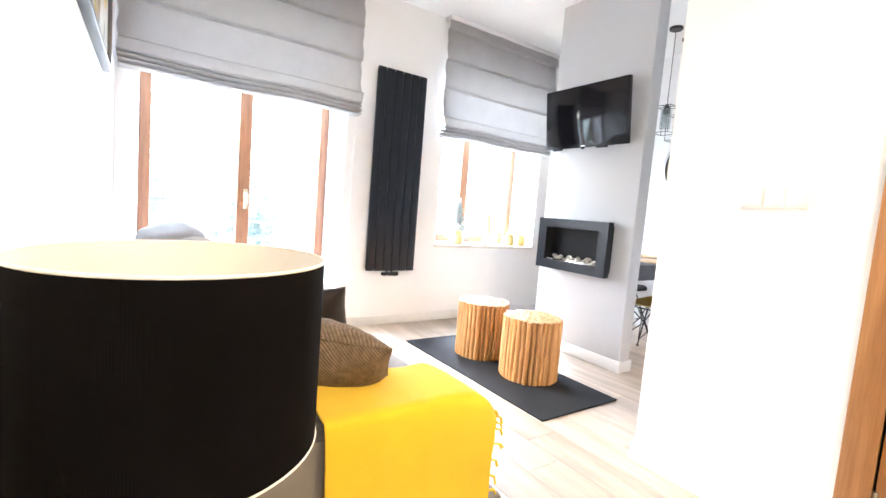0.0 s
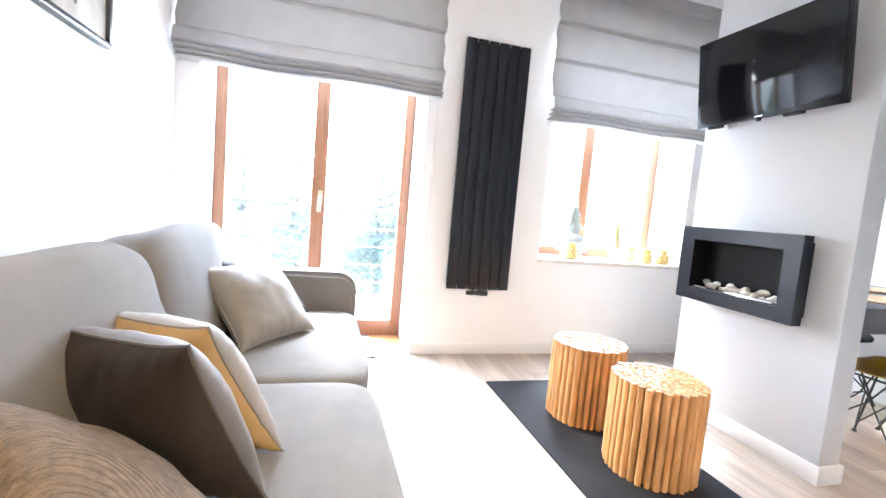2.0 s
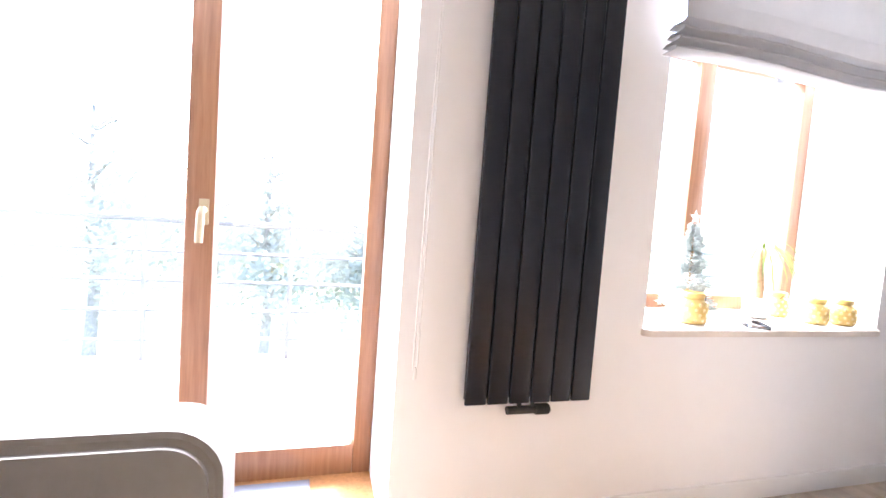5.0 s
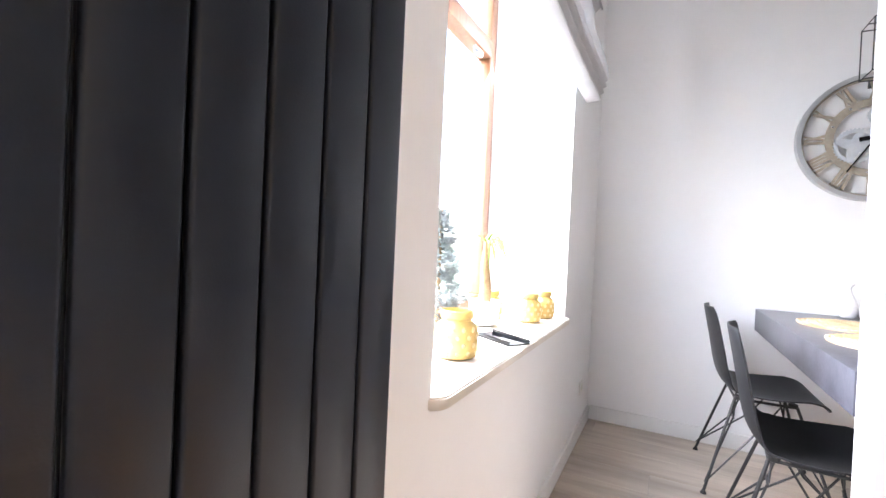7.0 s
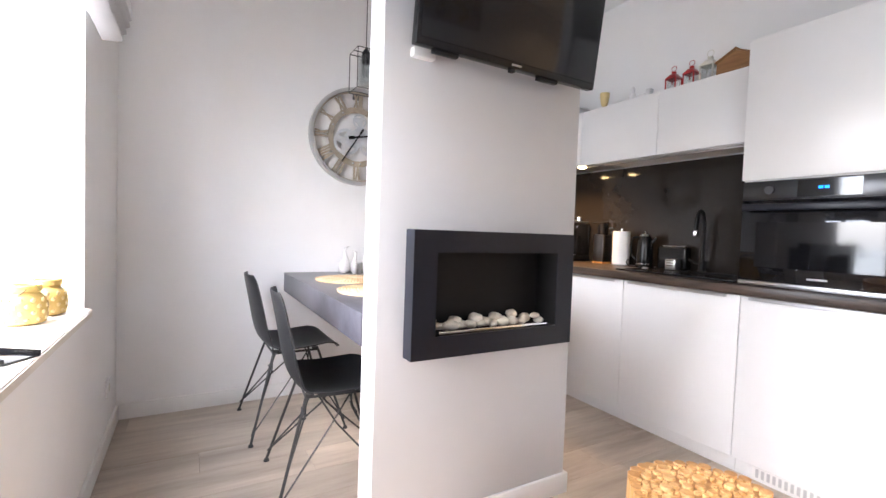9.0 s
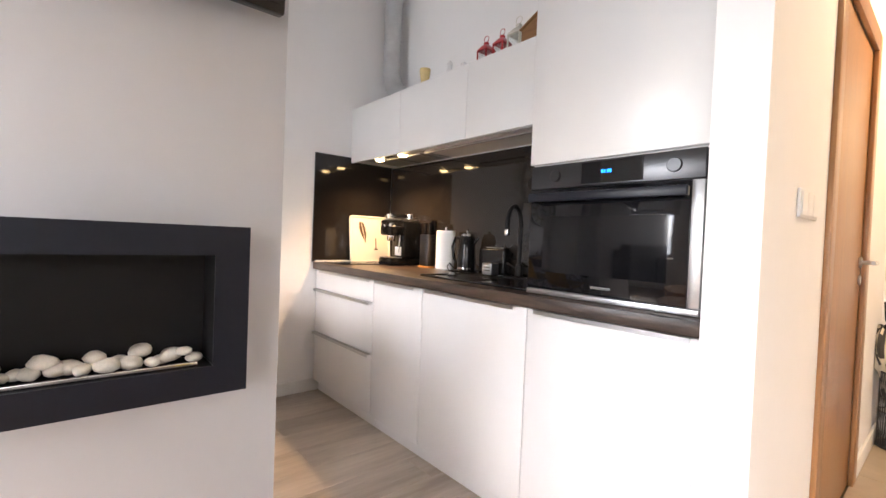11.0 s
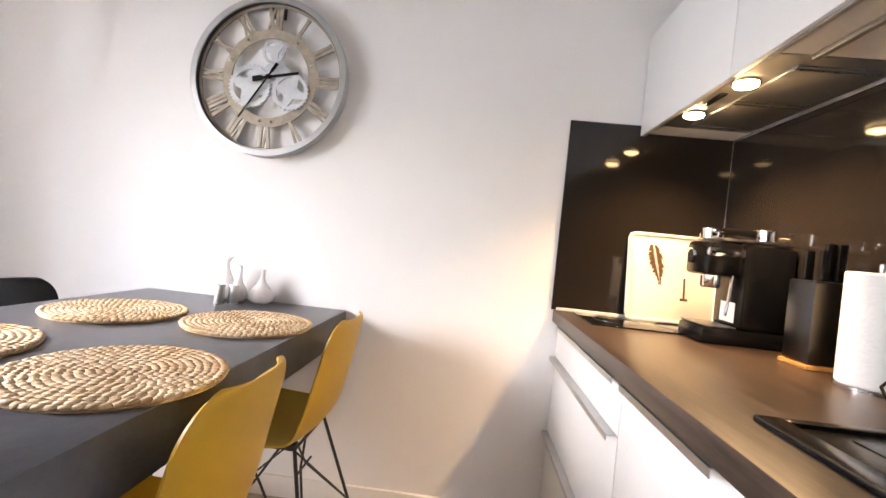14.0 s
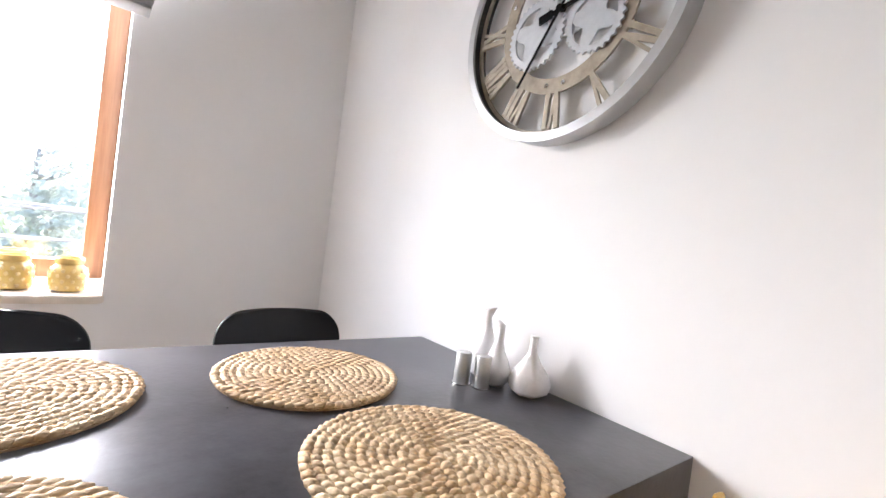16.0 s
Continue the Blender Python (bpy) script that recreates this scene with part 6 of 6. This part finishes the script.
part("cord", tube([(-0.025, 0.04, 0.01)] + [(-0.025 + 0.012 * math.cos(k * 0.9) + 0.03 * k / 30, 0.03 + 0.008 * math.sin(k * 0.9), -0.10 * math.sin(k * math.pi / 30)) for k in range(31)], 0.003, 5), "white", ic)
fb = thing("fuse_box", "small white wall-mounted control box", "control box", (-2.70, YS, 1.46))
part("case", box(-0.065, 0.055, 0, 0.035, 0, 0.16, 0.004), "white", fb)
part("window", box(-0.04, 0.03, 0.035, 0.037, 0.06, 0.12), "cream", fb, smooth=0)
part("key", box(-0.01, 0.0, 0.0375, 0.0385, 0.08, 0.10), "plastic_black", fb, smooth=0)
us = thing("umbrella_stand", "black wire-mesh umbrella stand on the tiles", "umbrella stand", (-2.652, -4.78, 0.004))
part("base", lathe([(0.085, 0), (0.085, 0.006)], 36), "black", us)
for z in (0.012, 0.20, 0.42):
    part("hoop", tube([(0.083 * math.cos(k * math.pi / 18), 0.083 * math.sin(k * math.pi / 18), z) for k in range(37)], 0.004, 6), "black", us)
for k in range(40):
    a = 2 * math.pi * k / 40
    part("wire", tube([(0.083 * math.cos(a), 0.083 * math.sin(a), 0.005), (0.083 * math.cos(a + 0.3), 0.083 * math.sin(a + 0.3), 0.42)], 0.0018, 4), "black", us)
    part("wire", tube([(0.083 * math.cos(a), 0.083 * math.sin(a), 0.005), (0.083 * math.cos(a - 0.3), 0.083 * math.sin(a - 0.3), 0.42)], 0.0018, 4), "black", us)


def umbrella(at, tilt_x, tilt_y, label, hook, spill):
    e = tagged(new("umbrella"), label, "umbrella", "umbrellas")
    e.matrix_basis = pose(*at, tilt_x, tilt_y, 0)
    # loosely furled cloth that spills over the rim in folds, cream with black bands
    n, rows = 48, []
    for k in range(19):
        t = k / 18
        z = 0.10 + 0.56 * t
        r = 0.012 + 0.030 * min(1, t / 0.55) + spill * max(0, math.sin(math.pi * (t - 0.55) / 0.45) if t > 0.55 else 0)
        rows.append([(r * (1 + 0.30 * math.cos(8 * 2 * math.pi * i / n + 3 * t)) * math.cos(2 * math.pi * i / n), r * (1 + 0.30 * math.cos(8 * 2 * math.pi * i / n + 3 * t)) * math.sin(2 * math.pi * i / n), z + 0.010 * math.sin(8 * 2 * math.pi * i / n)) for i in range(n + 1)])
    canopy = part("canopy", sheet(rows), "zebra", e, "black and cream zebra-striped cloth")
    canopy.data.materials.append(M["zebra_back"])
    for face in canopy.data.polygons:
        a = math.atan2(face.center.y, face.center.x)
        face.material_index = 1 if math.sin(face.center.z * 170 + 3 * math.sin(4 * a) + 2.5 * noise.noise(face.center * 30)) > 0.1 else 0
    part("shaft", tube([(0, 0, 0), (0, 0, 0.75)], 0.006, 8), "black", e)
    if hook:
        part("crook_handle", tube([(0, 0, 0.74)] + [(-0.045 + 0.045 * math.cos(radians(t)), 0, 0.80 + 0.045 * math.sin(radians(t))) for t in range(0, 181, 20)] + [(-0.09, 0, 0.76)], 0.011, 10), "plastic_black", e)
    else:
        part("grip", tube([(0, 0, 0.69), (0, 0, 0.80)], 0.014, 10), "plastic_black", e)
    return e


umbrella((-2.675, -4.76, 0.02), 4, -6, "folded zebra-striped umbrella with a crook handle", True, 0.075)
umbrella((-2.64, -4.79, 0.02), -2, 4, "folded zebra-striped umbrella with a straight grip", False, 0.05)
dl = thing("ceiling_spotlight", "small round ceiling spotlight lit warm in the hall", "lamp", (-3.3, -4.1, CEIL))
part("housing", lathe([(0.07, -0.05), (0.075, -0.045), (0.075, 0)], 32), "white", dl)
part("lens", lathe([(0.058, -0.053), (0.06, -0.051)], 28), "bulb", dl, "glowing warm lamp glass")

# ---- outside ----
structure("ground", box(-400, 400, 2.2, 800, -3.2, -3.0), "grass", "grassy ground below the balcony", "ground", 0)
structure("balcony_floor", box(-6.5, 1.5, 0.56, 2.2, -0.25, -0.03), "slab", "pale concrete balcony floor", "balcony")
rl = thing("balcony_railing", "grey metal balcony railing with thin rails", "railing", (0, 2.1, -0.03))
for k in range(9):
    part("post", box(-6.4 + k * 0.96 - 0.015, -6.4 + k * 0.96 + 0.015, -0.015, 0.015, 0, 1.0, 0.003), "rail", rl)
for z in (0.15, 0.36, 0.57, 0.78, 1.0):
    part("rail", tube([(-6.45, 0, z), (1.4, 0, z)], 0.012 if z < 1 else 0.022, 8), "rail", rl)


def tree(at, height, spread, seed, leaves):
    rnd = random.Random(seed)
    e = thing("tree", "leafy garden tree beyond the balcony", "tree", at, "garden trees")
    part("trunk", tube([(0, 0, 0), (0.1, 0.05, height * 0.3), (-0.05, 0.1, height * 0.6), (0, 0, height * 0.85)], 0.16, 10, taper=0.04), "bark", e)
    tips = []
    for k in range(14):
        a, z = rnd.uniform(0, 2 * math.pi), height * rnd.uniform(0.28, 0.85)
        ln = spread * rnd.uniform(0.5, 1.0) * (1.1 - z / height)
        tip = (ln * math.cos(a), ln * math.sin(a), z + ln * 0.45)
        tips.append(tip)
        part("limb", tube([(0, 0, z), (tip[0] * 0.5, tip[1] * 0.5, z + ln * 0.3), tip], 0.045, 6, taper=0.012), "bark", e)
    bm = bmesh.new()
    for k in range(leaves):
        c = Vector(rnd.choice(tips)) * rnd.uniform(0.55, 1.08)
        p = c + Vector((rnd.gauss(0, 1), rnd.gauss(0, 1), rnd.gauss(0, 0.8))) * spread * 0.16
        d = Vector((rnd.uniform(-1, 1), rnd.uniform(-1, 1), rnd.uniform(-0.8, 0.5))).normalized() * rnd.uniform(0.10, 0.20)
        n = d.orthogonal().normalized() * d.length * 0.38
        bm.faces.new([bm.verts.new(p), bm.verts.new(p + d * 0.5 + n), bm.verts.new(p + d), bm.verts.new(p + d * 0.5 - n)])
    tagged(part("crown", bm, "foliage", e, smooth=0), kind="stuff")
    return e


for x, y, h, w, seed, leaves in ((-4.6, 11.5, 6.5, 2.8, 1, 4000), (-2.0, 11.0, 5.8, 2.4, 2, 3600), (-13.0, 12.0, 7.0, 2.8, 3, 3600), (-8.5, 11.0, 7.5, 3.0, 4, 4000), (-6.4, 13.5, 6.8, 2.8, 7, 3400)):
    tree((x, y, -3), h, w, seed, leaves)

# ---- floor pieces ----
fb_ = tagged(new("floor"), "grey-brown oak laminate planks", "floor", "", "structure")
FLOOR_S = -3.0
PWD, PLN = 0.192, 1.285
meshes = {}


def plank(x0, x1, y0, y1):
    w, l = round(x1 - x0, 3), round(y1 - y0, 3)
    if (w, l) not in meshes:
        bm = box(-w / 2 + 0.0006, w / 2 - 0.0006, -l / 2 + 0.0006, l / 2 - 0.0006, -0.010, 0.0, 0.0012, seg=1)
        meshes[(w, l)] = mesh_of("plank", bm, "plank", 0)
    ob = new("plank", meshes[(w, l)])
    ob.parent = fb_
    ob.matrix_basis = pose((x0 + x1) / 2, (y0 + y1) / 2, 0)


x, col = XW, 0
while x < -0.001:
    x1 = min(0.0, x + PWD)
    y = 0.0 - PLN * (0.35 * col % 1.0) if col % 3 else 0.0
    y_top = 0.0
    edge = y if y < -0.05 else -PLN * (0.3 + 0.35 * (col % 2))
    while y_top > FLOOR_S + 0.001:
        lo = max(FLOOR_S, edge)
        plank(x, x1, lo, y_top)
        y_top, edge = lo, edge - PLN
    x, col = x1, col + 1
tf = tagged(new("hall_floor"), "large beige stone tiles", "floor", "", "structure")
y = FLOOR_S - 0.006
tm = mesh_of("tile", box(-0.2985, 0.2985, -0.2985, 0.2985, -0.010, 0.0, 0.0015, seg=1), "tile", 0)
for i in range(4):
    for j in range(4):
        ob = new("tile", tm)
        ob.parent = tf
        ob.matrix_basis = pose(BX - 0.30 - 0.6 * i, y - 0.30 - 0.6 * j, 0)
structure("floor_transition", box(XW, BX, FLOOR_S - 0.02, FLOOR_S + 0.02, -0.004, 0.003, 0.001), "alu", "thin metal strip between planks and tiles", "trim")
